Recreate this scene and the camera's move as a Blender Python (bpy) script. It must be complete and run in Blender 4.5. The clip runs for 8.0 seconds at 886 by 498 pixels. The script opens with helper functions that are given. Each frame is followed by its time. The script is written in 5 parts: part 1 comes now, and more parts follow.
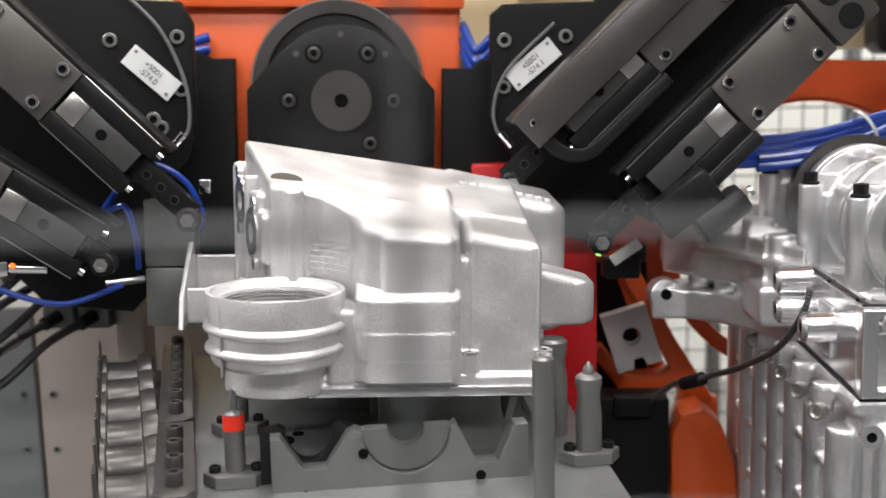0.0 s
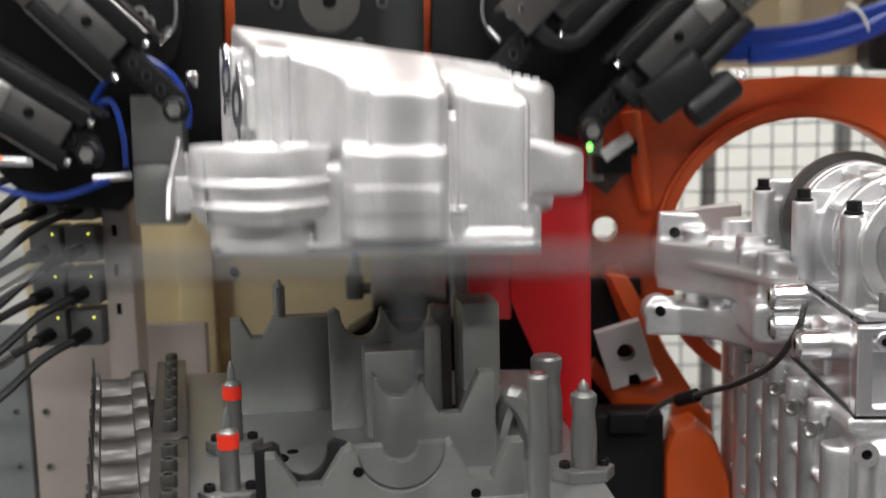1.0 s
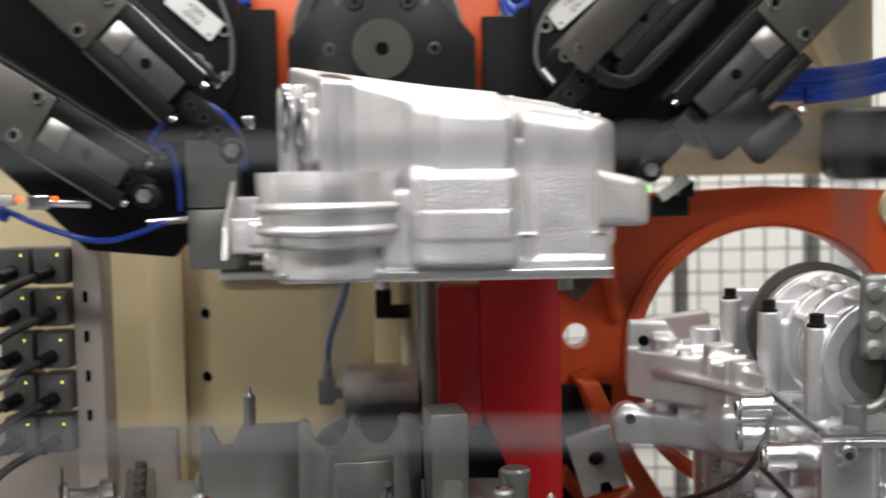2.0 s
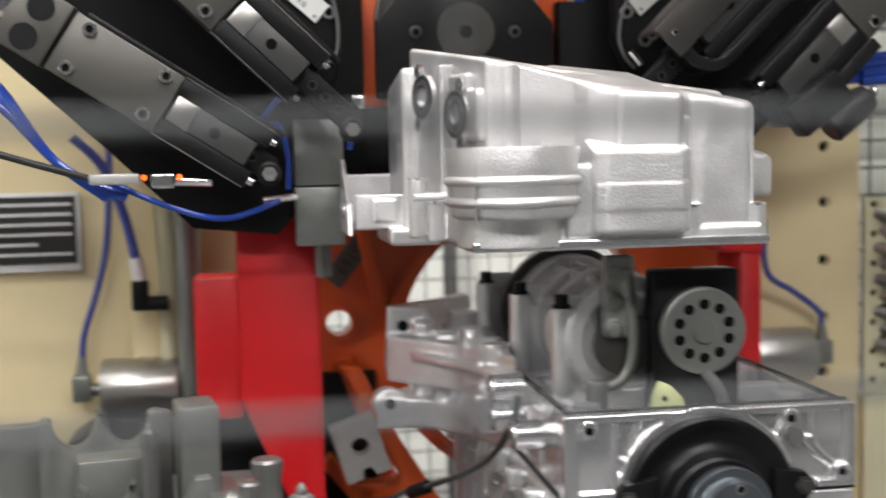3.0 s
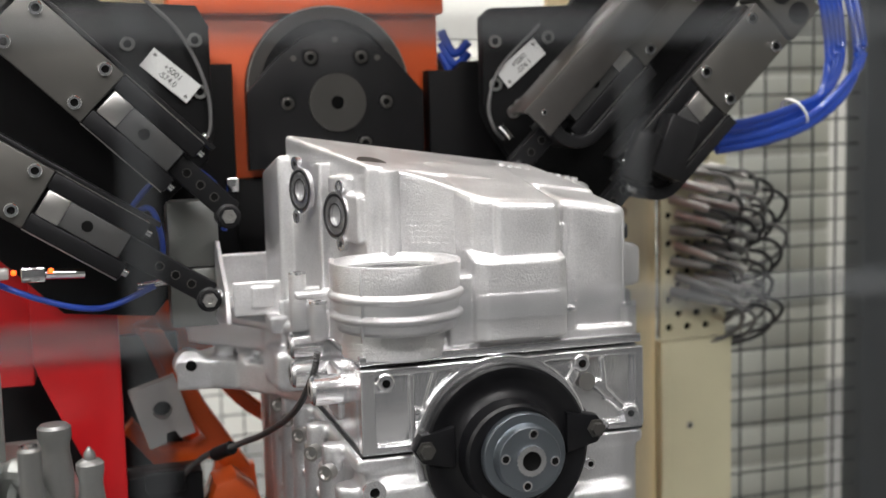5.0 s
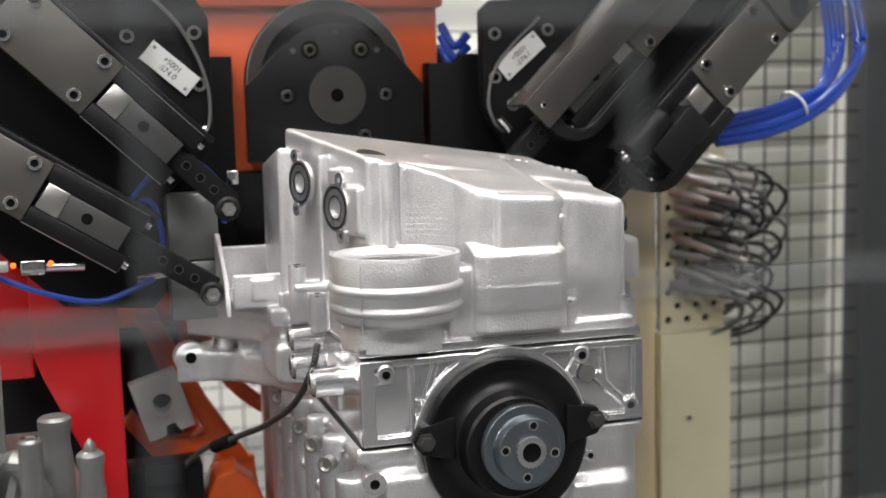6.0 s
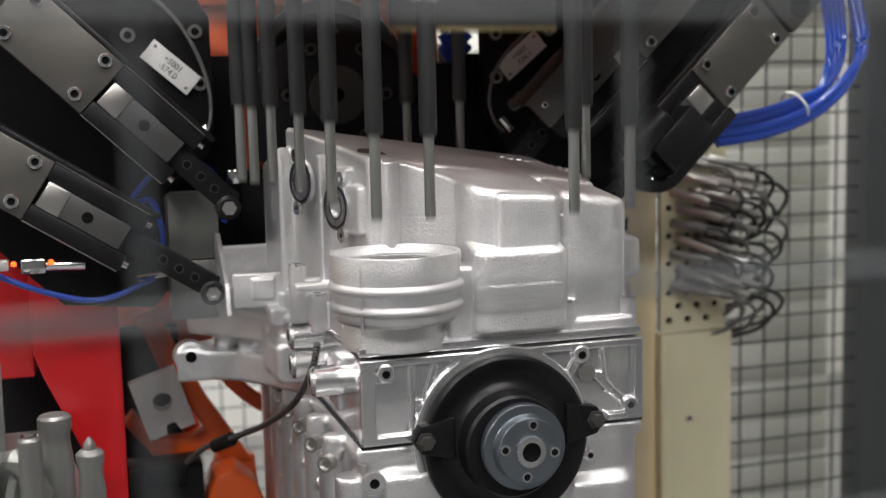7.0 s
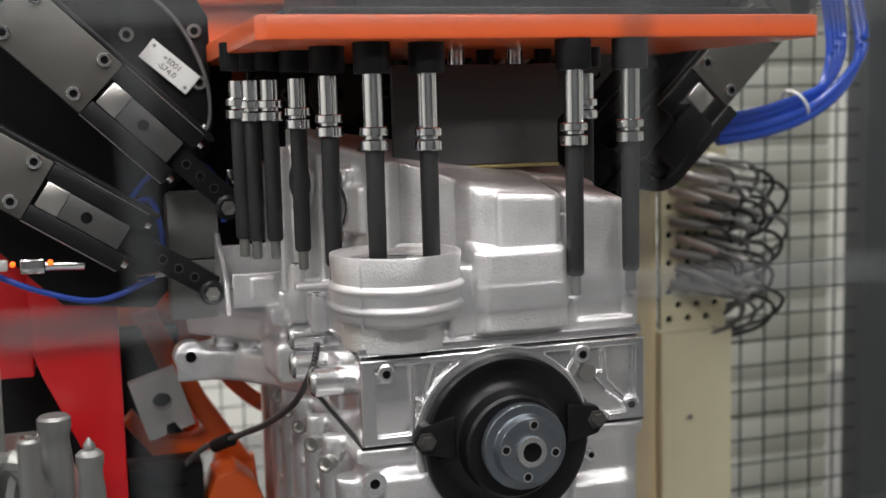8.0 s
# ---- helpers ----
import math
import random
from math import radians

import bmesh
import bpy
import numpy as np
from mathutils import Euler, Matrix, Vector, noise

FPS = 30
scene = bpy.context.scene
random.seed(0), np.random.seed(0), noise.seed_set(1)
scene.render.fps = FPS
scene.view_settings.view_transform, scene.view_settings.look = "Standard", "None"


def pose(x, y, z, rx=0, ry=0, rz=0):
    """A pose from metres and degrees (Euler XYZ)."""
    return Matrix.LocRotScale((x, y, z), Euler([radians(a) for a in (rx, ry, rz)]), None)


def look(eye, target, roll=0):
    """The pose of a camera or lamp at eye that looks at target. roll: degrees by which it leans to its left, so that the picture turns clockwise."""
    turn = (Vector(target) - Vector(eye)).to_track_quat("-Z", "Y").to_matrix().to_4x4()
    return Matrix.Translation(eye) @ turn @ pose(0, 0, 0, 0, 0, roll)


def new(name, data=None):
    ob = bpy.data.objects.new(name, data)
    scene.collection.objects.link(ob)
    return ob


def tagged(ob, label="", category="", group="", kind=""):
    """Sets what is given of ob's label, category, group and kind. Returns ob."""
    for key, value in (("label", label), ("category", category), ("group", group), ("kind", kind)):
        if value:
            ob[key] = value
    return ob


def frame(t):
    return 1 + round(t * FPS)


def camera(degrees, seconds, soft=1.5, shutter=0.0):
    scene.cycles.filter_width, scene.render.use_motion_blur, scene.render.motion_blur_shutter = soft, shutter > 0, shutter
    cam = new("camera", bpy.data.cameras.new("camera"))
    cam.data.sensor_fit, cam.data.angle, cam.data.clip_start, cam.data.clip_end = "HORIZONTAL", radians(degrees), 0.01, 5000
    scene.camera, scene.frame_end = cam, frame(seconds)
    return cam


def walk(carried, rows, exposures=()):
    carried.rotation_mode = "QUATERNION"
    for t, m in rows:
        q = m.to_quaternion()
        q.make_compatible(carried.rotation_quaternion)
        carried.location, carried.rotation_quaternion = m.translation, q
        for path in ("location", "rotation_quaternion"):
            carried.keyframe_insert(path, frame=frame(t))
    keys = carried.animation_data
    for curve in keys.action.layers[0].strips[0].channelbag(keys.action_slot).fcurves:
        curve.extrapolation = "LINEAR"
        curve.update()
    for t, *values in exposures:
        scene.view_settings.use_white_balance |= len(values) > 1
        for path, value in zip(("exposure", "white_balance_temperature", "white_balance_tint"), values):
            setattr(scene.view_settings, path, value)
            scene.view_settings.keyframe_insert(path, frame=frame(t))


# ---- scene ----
# ---- camera ----
cam = camera(42.0, 8.0, 1.5, 0.5)
cam.data.dof.use_dof = True
cam.data.dof.focus_distance = 1.2
cam.data.dof.aperture_fstop = 4.2
PATH = [
    (0, (0.15, -0.07, 1.404), (0.031, 1.902, 1.095), -1.4),
    (0.5, (0.15, -0.07, 1.403), (0.032, 1.903, 1.096), -1.4),
    (0.7, (0.15, -0.07, 1.404), (0.033, 1.904, 1.098), -1.4),
    (1, (0.148, -0.07, 1.408), (0.042, 1.907, 1.122), -1.4),
    (1.3, (0.151, -0.07, 1.413), (0.055, 1.914, 1.183), -1.3),
    (1.5, (0.151, -0.076, 1.419), (0.058, 1.915, 1.255), -1.3),
    (1.7, (0.153, -0.083, 1.427), (0.056, 1.909, 1.301), -1.1),
    (2.8, (0.19, -0.079, 1.43), (0.394, 1.906, 1.288), -1.4),
    (3, (0.200, -0.075, 1.426), (0.495, 1.897, 1.271), -1.3),
    (3.5, (0.221, -0.076, 1.421), (0.661, 1.867, 1.238), -1.5),
    (4, (0.228, -0.075, 1.419), (0.755, 1.844, 1.221), -1.5),
    (4.5, (0.232, -0.074, 1.418), (0.804, 1.831, 1.213), -1.6),
    (5, (0.231, -0.074, 1.415), (0.817, 1.825, 1.189), -1.5),
    (5.3, (0.2305, -0.074, 1.4135), (0.817, 1.823, 1.177), -1.5),
    (6.5, (0.23, -0.074, 1.413), (0.817, 1.823, 1.176), -1.5),
    (7, (0.231, -0.074, 1.412), (0.816, 1.824, 1.176), -1.4),
    (7.5, (0.231, -0.073, 1.414), (0.816, 1.824, 1.173), -1.5),
    (8, (0.231, -0.071, 1.413), (0.817, 1.826, 1.174), -1.5),
]
walk(cam, [(t, look(eye, target, roll)) for t, eye, target, roll in PATH], [(0, -0.03), (0.7, -0.04), (1.5, -0.2), (3, 0.0), (6.4, -0.02), (7.2, -0.12), (8, -0.12)])

# ---- world and lamps ----
world = bpy.data.worlds.new("hall_air")
scene.world = world
world.use_nodes = True
world.node_tree.nodes["Background"].inputs[0].default_value = (0.9, 0.95, 1.0, 1)
world.node_tree.nodes["Background"].inputs[1].default_value = 0.3


def area_lamp(name, x, y, z, sx, sy, watts, colour=(1, 0.98, 0.97)):
    data = bpy.data.lights.new(name, "AREA")
    data.shape, data.size, data.size_y, data.energy, data.color = "RECTANGLE", sx, sy, watts, colour
    ob = new(name, data)
    ob.location = (x, y, z)
    return ob


LAMPS = [(-0.2, 0.45, 15), (0.95, 0.45, 15), (-0.2, 2.0, 16), (0.95, 2.0, 18), (-0.7, -1.1, 42), (1.0, -1.1, 42), (0.4, 3.6, 30), (2.5, 3.7, 34), (-2.2, 0.6, 40)]
for lx, ly, watts in LAMPS:
    area_lamp("tube_light", lx, ly, 2.93, 1.0, 0.28, watts)

# ---- materials ----
def material(name, colour, rough=0.5, metal=0.0, grain=0.0, grain_scale=400.0, bump=0.0, stain=0.0, coat=0.0, rough_var=0.0, glow=0.0,
             stretch=(1, 1, 1), shine=0.5):
    m = bpy.data.materials.new(name)
    m.use_nodes = True
    nt = m.node_tree
    b = nt.nodes["Principled BSDF"]
    b.inputs["Base Color"].default_value = (*colour, 1)
    b.inputs["Roughness"].default_value = rough
    b.inputs["Metallic"].default_value = metal
    b.inputs["Coat Weight"].default_value = coat
    b.inputs["Specular IOR Level"].default_value = shine
    if glow:
        b.inputs["Emission Color"].default_value = (*colour, 1)
        b.inputs["Emission Strength"].default_value = glow
    co = nt.nodes.new("ShaderNodeTexCoord")
    mp = nt.nodes.new("ShaderNodeMapping")
    mp.inputs["Scale"].default_value = stretch
    nt.links.new(co.outputs["Object"], mp.inputs["Vector"])
    fine = nt.nodes.new("ShaderNodeTexNoise")
    fine.inputs["Scale"].default_value, fine.inputs["Detail"].default_value = grain_scale, 4
    big = nt.nodes.new("ShaderNodeTexNoise")
    big.inputs["Scale"].default_value, big.inputs["Detail"].default_value = grain_scale / 22, 5
    nt.links.new(mp.outputs[0], fine.inputs["Vector"])
    nt.links.new(mp.outputs[0], big.inputs["Vector"])
    if grain or stain:
        mul = nt.nodes.new("ShaderNodeMath")
        mul.operation = "MULTIPLY_ADD"
        mul.inputs[1].default_value, mul.inputs[2].default_value = 2 * grain, 1 - grain
        nt.links.new(fine.outputs[0], mul.inputs[0])
        mul2 = nt.nodes.new("ShaderNodeMath")
        mul2.operation = "MULTIPLY_ADD"
        mul2.inputs[1].default_value, mul2.inputs[2].default_value = 2 * stain, 1 - stain
        nt.links.new(big.outputs[0], mul2.inputs[0])
        both = nt.nodes.new("ShaderNodeMath")
        both.operation = "MULTIPLY"
        nt.links.new(mul.outputs[0], both.inputs[0])
        nt.links.new(mul2.outputs[0], both.inputs[1])
        mix = nt.nodes.new("ShaderNodeMix")
        mix.data_type, mix.blend_type = "RGBA", "MULTIPLY"
        mix.inputs[0].default_value = 1
        mix.inputs[6].default_value = (*colour, 1)
        nt.links.new(both.outputs[0], mix.inputs[7])
        nt.links.new(mix.outputs[2], b.inputs["Base Color"])
    if rough_var:
        rv = nt.nodes.new("ShaderNodeMath")
        rv.operation = "MULTIPLY_ADD"
        rv.inputs[1].default_value, rv.inputs[2].default_value = 2 * rough_var, rough - rough_var
        nt.links.new(big.outputs[0], rv.inputs[0])
        nt.links.new(rv.outputs[0], b.inputs["Roughness"])
    if bump:
        bp = nt.nodes.new("ShaderNodeBump")
        bp.inputs["Strength"].default_value, bp.inputs["Distance"].default_value = bump, 0.002
        wave = nt.nodes.new("ShaderNodeMath")
        wave.operation = "MULTIPLY_ADD"
        wave.inputs[1].default_value = 1.6
        nt.links.new(big.outputs[0], wave.inputs[0])
        nt.links.new(fine.outputs[0], wave.inputs[2])
        nt.links.new(wave.outputs[0], bp.inputs["Height"])
        nt.links.new(bp.outputs[0], b.inputs["Normal"])
    return m


CAST = material("cast_aluminium", (0.74, 0.74, 0.75), 0.36, 0.85, 0.16, 480, 0.36, 0.20, rough_var=0.16)
PANCAST = material("sand_blasted_aluminium", (0.72, 0.715, 0.72), 0.40, 0.80, 0.20, 520, 0.40, 0.22, rough_var=0.18)
CASTDK = material("dull_cast_aluminium", (0.52, 0.52, 0.53), 0.40, 0.65, 0.08, 600, 0.2, 0.12, rough_var=0.08)
MILLED = material("milled_aluminium", (0.76, 0.76, 0.77), 0.21, 0.9, 0.04, 900, 0.05, 0.05, rough_var=0.07)
STEEL = material("satin_steel", (0.50, 0.49, 0.47), 0.32, 0.95, 0.05, 900, 0.05, 0.08, rough_var=0.06)
PLATE = material("nickel_plate", (0.115, 0.11, 0.102), 0.44, 0.65, 0.05, 700, 0.06, 0.08, rough_var=0.06)
TOOL = material("grey_tool_steel", (0.235, 0.24, 0.23), 0.40, 0.7, 0.08, 500, 0.08, 0.14, rough_var=0.08)
PINST = material("ground_pin_steel", (0.22, 0.22, 0.215), 0.36, 0.7, 0.05, 600, 0.05, 0.08)
# colour of dull steel parts, also painted shade in the cup and recesses
DISCM = material("dark_steel_and_shade", (0.07, 0.068, 0.063), 0.42, 0.6, 0.08, 500, 0.06, 0.14, rough_var=0.08)
CHROME = material("bright_chrome", (0.85, 0.85, 0.86), 0.12, 1.0)
BLACK = material("black_oxide_steel", (0.010, 0.010, 0.011), 0.40, 0.1, 0.15, 500, 0.08, 0.2, rough_var=0.10, shine=0.16)
BLACKSAT = material("dark_anodised_plate", (0.015, 0.015, 0.016), 0.34, 0.15, 0.12, 500, 0.06, 0.2, rough_var=0.10, shine=0.2)
RUBBER = material("black_rubber", (0.016, 0.016, 0.017), 0.55, 0.0, 0.1, 500, 0.05)
BLKPLASTIC = material("black_moulded_plastic", (0.006, 0.006, 0.007), 0.34, 0.0, 0.1, 300, 0.05, 0.1, rough_var=0.1, shine=0.25)
# near-black that stands in for the shade inside holes, slots and sockets
HOLESHADE = material("hole_shade_black", (0.006, 0.006, 0.006), 0.8, shine=0.04)
ORANGE = material("orange_paint", (0.70, 0.115, 0.03), 0.36, 0.0, 0.03, 500, 0.05, 0.06, coat=0.25)
ORANGEDK = material("orange_cast_paint", (0.66, 0.10, 0.016), 0.38, 0.0, 0.04, 300, 0.12, 0.1, coat=0.2)
RED = material("red_paint", (0.52, 0.006, 0.010), 0.42, 0.0, 0.03, 500, 0.05, 0.08, coat=0.1)
REDRING = material("red_band_paint", (0.75, 0.03, 0.01), 0.5)
CREAM = material("cream_paint", (0.74, 0.63, 0.38), 0.45, 0.0, 0.03, 300, 0.04, 0.06)
CREAMPALE = material("pale_cream_paint", (0.57, 0.54, 0.37), 0.45, 0.0, 0.03, 300, 0.04, 0.07)
GREYWALL = material("grey_sheet_metal", (0.22, 0.23, 0.24), 0.42, 0.2, 0.03, 60, 0.03, 0.08)
BEIGEWALL = material("beige_sheet_metal", (0.38, 0.335, 0.30), 0.40, 0.2, 0.03, 60, 0.03, 0.08)
WHITEWALL = material("white_hall_wall", (0.80, 0.80, 0.77), 0.6, 0.0, 0.02, 40, 0.02, 0.06)
SHUTTER = material("grey_green_shutter", (0.50, 0.52, 0.48), 0.5, 0.1, 0.03, 60, 0.03, 0.08)
# dark tone of the unseen south wall, for darker reflections in metal
UNSEENWALL = material("dark_reflected_wall", (0.16, 0.165, 0.17), 0.6, 0.0, 0.02, 40, 0.02, 0.1)
FLOORM = material("grey_floor_paint", (0.22, 0.22, 0.22), 0.4, 0.0, 0.05, 60, 0.03, 0.15)
WIRE = material("dark_wire", (0.035, 0.038, 0.04), 0.5, 0.3)
FENCEPOST = material("dark_grey_post_paint", (0.06, 0.065, 0.07), 0.42, 0.1, 0.03, 200, 0.03, 0.1)
BLUE = material("blue_polyurethane_hose", (0.01, 0.05, 0.34), 0.28, 0.0, 0.05, 300, 0.0, 0.05, coat=0.3)
BLUECABLE = material("violet_blue_cable", (0.05, 0.07, 0.30), 0.4)
GREYHOSE = material("grey_hose", (0.12, 0.12, 0.12), 0.45)
WHITELAB = material("white_label", (0.72, 0.73, 0.72), 0.45, 0.1, 0.02, 300, 0.0, 0.04)
INK = material("black_ink", (0.02, 0.02, 0.02), 0.6)
GUIDE = material("pale_green_plastic", (0.68, 0.72, 0.36), 0.4, 0.0, 0.03, 300, 0.05, 0.05)
LEDO = material("orange_diode", (1.0, 0.12, 0.01), 0.4, glow=2.2)
LEDG = material("green_diode", (0.2, 1.0, 0.12), 0.4, glow=4.0)
LEDY = material("yellow_diode", (0.9, 0.9, 0.12), 0.4, glow=1.5)
LAMPGLASS = material("lamp_diffuser", (1.0, 0.97, 0.93), 0.4, glow=7.0)
BRAID = material("braided_sleeve", (0.06, 0.06, 0.06), 0.42, 0.4, 0.3, 900, 0.3)
GASKET = material("black_sealant", (0.012, 0.012, 0.013), 0.35)
BLKPAINT = material("dark_grey_paint", (0.045, 0.045, 0.045), 0.38, 0.0, 0.06, 300, 0.04, 0.12, rough_var=0.08)
GUIDE_DK = material("dull_brass", (0.30, 0.24, 0.11), 0.4, 0.6, 0.06, 300, 0.03, 0.1)
CARRIER = material("matt_black_plate", (0.009, 0.009, 0.0095), 0.5, 0.0, 0.15, 300, 0.05, 0.2, rough_var=0.1, shine=0.10)
COVERM = material("dark_brushed_cover", (0.085, 0.08, 0.076), 0.36, 0.6, 0.08, 300, 0.04, 0.15, rough_var=0.1)
GROUND = material("ground_base_plate", (0.30, 0.31, 0.31), 0.36, 0.75, 0.08, 260, 0.05, 0.22, rough_var=0.14)
BARE = material("bare_ground_steel", (0.42, 0.41, 0.40), 0.45, 0.4, 0.06, 400, 0.04, 0.1, rough_var=0.08)
VALVE = material("dark_valve_plastic", (0.09, 0.09, 0.092), 0.45, 0.1, 0.08, 300, 0.05, 0.15)
ZINC = material("zinc_plated_steel", (0.20, 0.225, 0.25), 0.30, 0.9, 0.04, 500, 0.03, 0.06, rough_var=0.06)
SMOKED = material("brushed_steel_sheet", (0.20, 0.20, 0.20), 0.34, 0.8, 0.06, 300, 0.04, 0.1, rough_var=0.08)


# ---- mesh helpers ----
def thing(name, base, label, category, group="", kind=""):
    ob = new(name)
    ob.location = base
    ob.empty_display_size = 0.05
    return tagged(ob, label, category, group, kind)


def root_of(ob):
    while ob.parent:
        ob = ob.parent
    return ob


def part(name, bm, mat, parent, label="", angle=35, keep=False):
    """Links a bmesh, drawn in world places, as one mesh under a thing or a part."""
    if parent is not None and not keep:
        bmesh.ops.translate(bm, verts=bm.verts, vec=-root_of(parent).location)
    me = bpy.data.meshes.new(name)
    bm.normal_update()
    bm.to_mesh(me)
    bm.free()
    me.materials.append(mat)
    me.shade_smooth()
    me.set_sharp_from_angle(angle=radians(angle))
    ob = new(name, me)
    ob.parent = parent
    return tagged(ob, label)


def whole(name, bm, mat, label, category="", kind="", group="", angle=35):
    """A thing or piece of the setting that is one mesh."""
    return tagged(part(name, bm, mat, None, "", angle), label, category, group, kind)


def bx(bm, x0, x1, y0, y1, z0, z1, bev=0.0, seg=2, m=None):
    g = bmesh.ops.create_cube(bm, size=1)["verts"]
    for v in g:
        v.co = Vector((x0 + (v.co.x + 0.5) * (x1 - x0), y0 + (v.co.y + 0.5) * (y1 - y0), z0 + (v.co.z + 0.5) * (z1 - z0)))
    if bev:
        es = list({e for v in g for e in v.link_edges})
        g = list({v for f in bmesh.ops.bevel(bm, geom=es, offset=bev, segments=seg, profile=0.5, affect="EDGES")["faces"] for v in f.verts} | {v for v in g if v.is_valid})
    if m is not None:
        for v in g:
            v.co = m @ v.co
    return bm


def cy(bm, p0, p1, r, r2=None, seg=20, bev=0.0):
    p0, p1 = Vector(p0), Vector(p1)
    d = p1 - p0
    m = Matrix.Translation((p0 + p1) / 2) @ d.to_track_quat("Z", "Y").to_matrix().to_4x4()
    g = bmesh.ops.create_cone(bm, cap_ends=True, segments=seg, radius1=r, radius2=r if r2 is None else r2, depth=d.length, matrix=m)["verts"]
    if bev:
        es = [e for v in g for e in v.link_edges if len(e.link_faces) == 2 and any(len(f.verts) > 4 for f in e.link_faces)]
        bmesh.ops.bevel(bm, geom=list(set(es)), offset=bev, segments=2, profile=0.5, affect="EDGES")
    return bm


def ringm(bm, c, axis, r0, r1, h, seg=40):
    """An annulus with inner and outer radius, h long along axis from c."""
    q = Vector(axis).normalized().to_track_quat("Z", "Y")
    rows = []
    for r, z in ((r0, 0), (r1, 0), (r1, h), (r0, h)):
        rows.append([bm.verts.new(Vector(c) + q @ Vector((r * math.cos(a), r * math.sin(a), z))) for a in (2 * math.pi * i / seg for i in range(seg))])
    for k in range(4):
        a, b = rows[k], rows[(k + 1) % 4]
        for i in range(seg):
            j = (i + 1) % seg
            bm.faces.new((a[i], a[j], b[j], b[i]))
    return bm


def lathe(bm, c, axis, prof, seg=40):
    """A turned body: prof is (radius, height along axis) from end to end."""
    q = Vector(axis).normalized().to_track_quat("Z", "Y")
    rows = [[bm.verts.new(Vector(c) + q @ Vector((r * math.cos(a), r * math.sin(a), z))) for a in (2 * math.pi * i / seg for i in range(seg))] for r, z in prof]
    for a, b in zip(rows, rows[1:]):
        for i in range(seg):
            j = (i + 1) % seg
            bm.faces.new((a[i], a[j], b[j], b[i]))
    bm.faces.new(list(reversed(rows[0])))
    bm.faces.new(rows[-1])
    return bm


def prism(bm, pts, axis, a, b, bev=0.0, m=None):
    """A polygon drawn across the axis (x: y,z; y: x,z; z: x,y), from a to b along it."""
    def at(u, v, w):
        return Vector({"x": (w, u, v), "y": (u, w, v), "z": (u, v, w)}[axis])
    lo = [bm.verts.new(at(u, v, a)) for u, v in pts]
    hi = [bm.verts.new(at(u, v, b)) for u, v in pts]
    n = len(pts)
    fs = [bm.faces.new(lo), bm.faces.new(list(reversed(hi)))]
    for i in range(n):
        fs.append(bm.faces.new((lo[i], hi[i], hi[(i + 1) % n], lo[(i + 1) % n])))
    bmesh.ops.recalc_face_normals(bm, faces=fs)
    vs = lo + hi
    if bev:
        es = list({e for f in fs[:2] for e in f.edges})
        r = bmesh.ops.bevel(bm, geom=es, offset=bev, segments=2, profile=0.5, affect="EDGES")
        vs = list({v for f in r["faces"] for v in f.verts} | {v for v in vs if v.is_valid})
    if m is not None:
        for v in vs:
            v.co = m @ v.co
    return bm


def spline(pts, n=8):
    pts = [Vector(p) for p in pts]
    out = []
    for i in range(len(pts) - 1):
        p0, p1, p2, p3 = pts[max(i - 1, 0)], pts[i], pts[i + 1], pts[min(i + 2, len(pts) - 1)]
        for k in range(n):
            t = k / n
            out.append(0.5 * (2 * p1 + (p2 - p0) * t + (2 * p0 - 5 * p1 + 4 * p2 - p3) * t * t + (3 * p1 - p0 - 3 * p2 + p3) * t ** 3))
    return out + [pts[-1]]


def tube(bm, pts, r, seg=10, n=8, rib=0.0):
    path = spline(pts, n)
    rows, up = [], Vector((0.13, 0.21, 0.97))
    for i, p in enumerate(path):
        d = (path[min(i + 1, len(path) - 1)] - path[max(i - 1, 0)]).normalized()
        s = d.cross(up).normalized()
        u = s.cross(d)
        rr = r * (1 + (rib if i % 2 else -rib))
        rows.append([bm.verts.new(p + rr * (math.cos(a) * s + math.sin(a) * u)) for a in (2 * math.pi * k / seg for k in range(seg))])
    for a, b in zip(rows, rows[1:]):
        for i in range(seg):
            j = (i + 1) % seg
            bm.faces.new((a[i], a[j], b[j], b[i]))
    bm.faces.new(list(reversed(rows[0])))
    bm.faces.new(rows[-1])
    return bm


def B():
    return bmesh.new()


def cast(ob, voxel=0.0022, smooth=4):
    """Fuses the overlapping bodies of a casting and rounds its inner corners."""
    r = ob.modifiers.new("fuse", "REMESH")
    r.mode, r.voxel_size, r.use_smooth_shade = "VOXEL", voxel, True
    s = ob.modifiers.new("soft", "SMOOTH")
    s.factor, s.iterations = 0.5, smooth
    return ob


def cap_screw(parent, c, axis, r=0.006, h=0.006, mat=None, name="screw", label=""):
    """A socket cap screw: head with a sunk hexagon, c at the seat."""
    bm = B()
    lathe(bm, c, axis, [(r, 0), (r, h * 0.85), (r * 0.9, h), (r * 0.56, h), (r * 0.54, h * 0.55)], 14)
    sc = part(name, bm, mat or STEEL, parent, label)
    sc.data.materials.append(HOLESHADE)
    sc.data.polygons[-1].material_index = 1
    return sc


def writing(parent, body, size, m, mat=None):
    cu = bpy.data.curves.new("lettering", "FONT")
    cu.body, cu.size, cu.align_x, cu.align_y = body, size, "CENTER", "CENTER"
    cu.extrude = 0.0002
    cu.materials.append(mat or INK)
    ob = new("lettering", cu)
    ob.parent = parent
    ob.matrix_basis = Matrix.Translation(-root_of(parent).location) @ m
    return ob

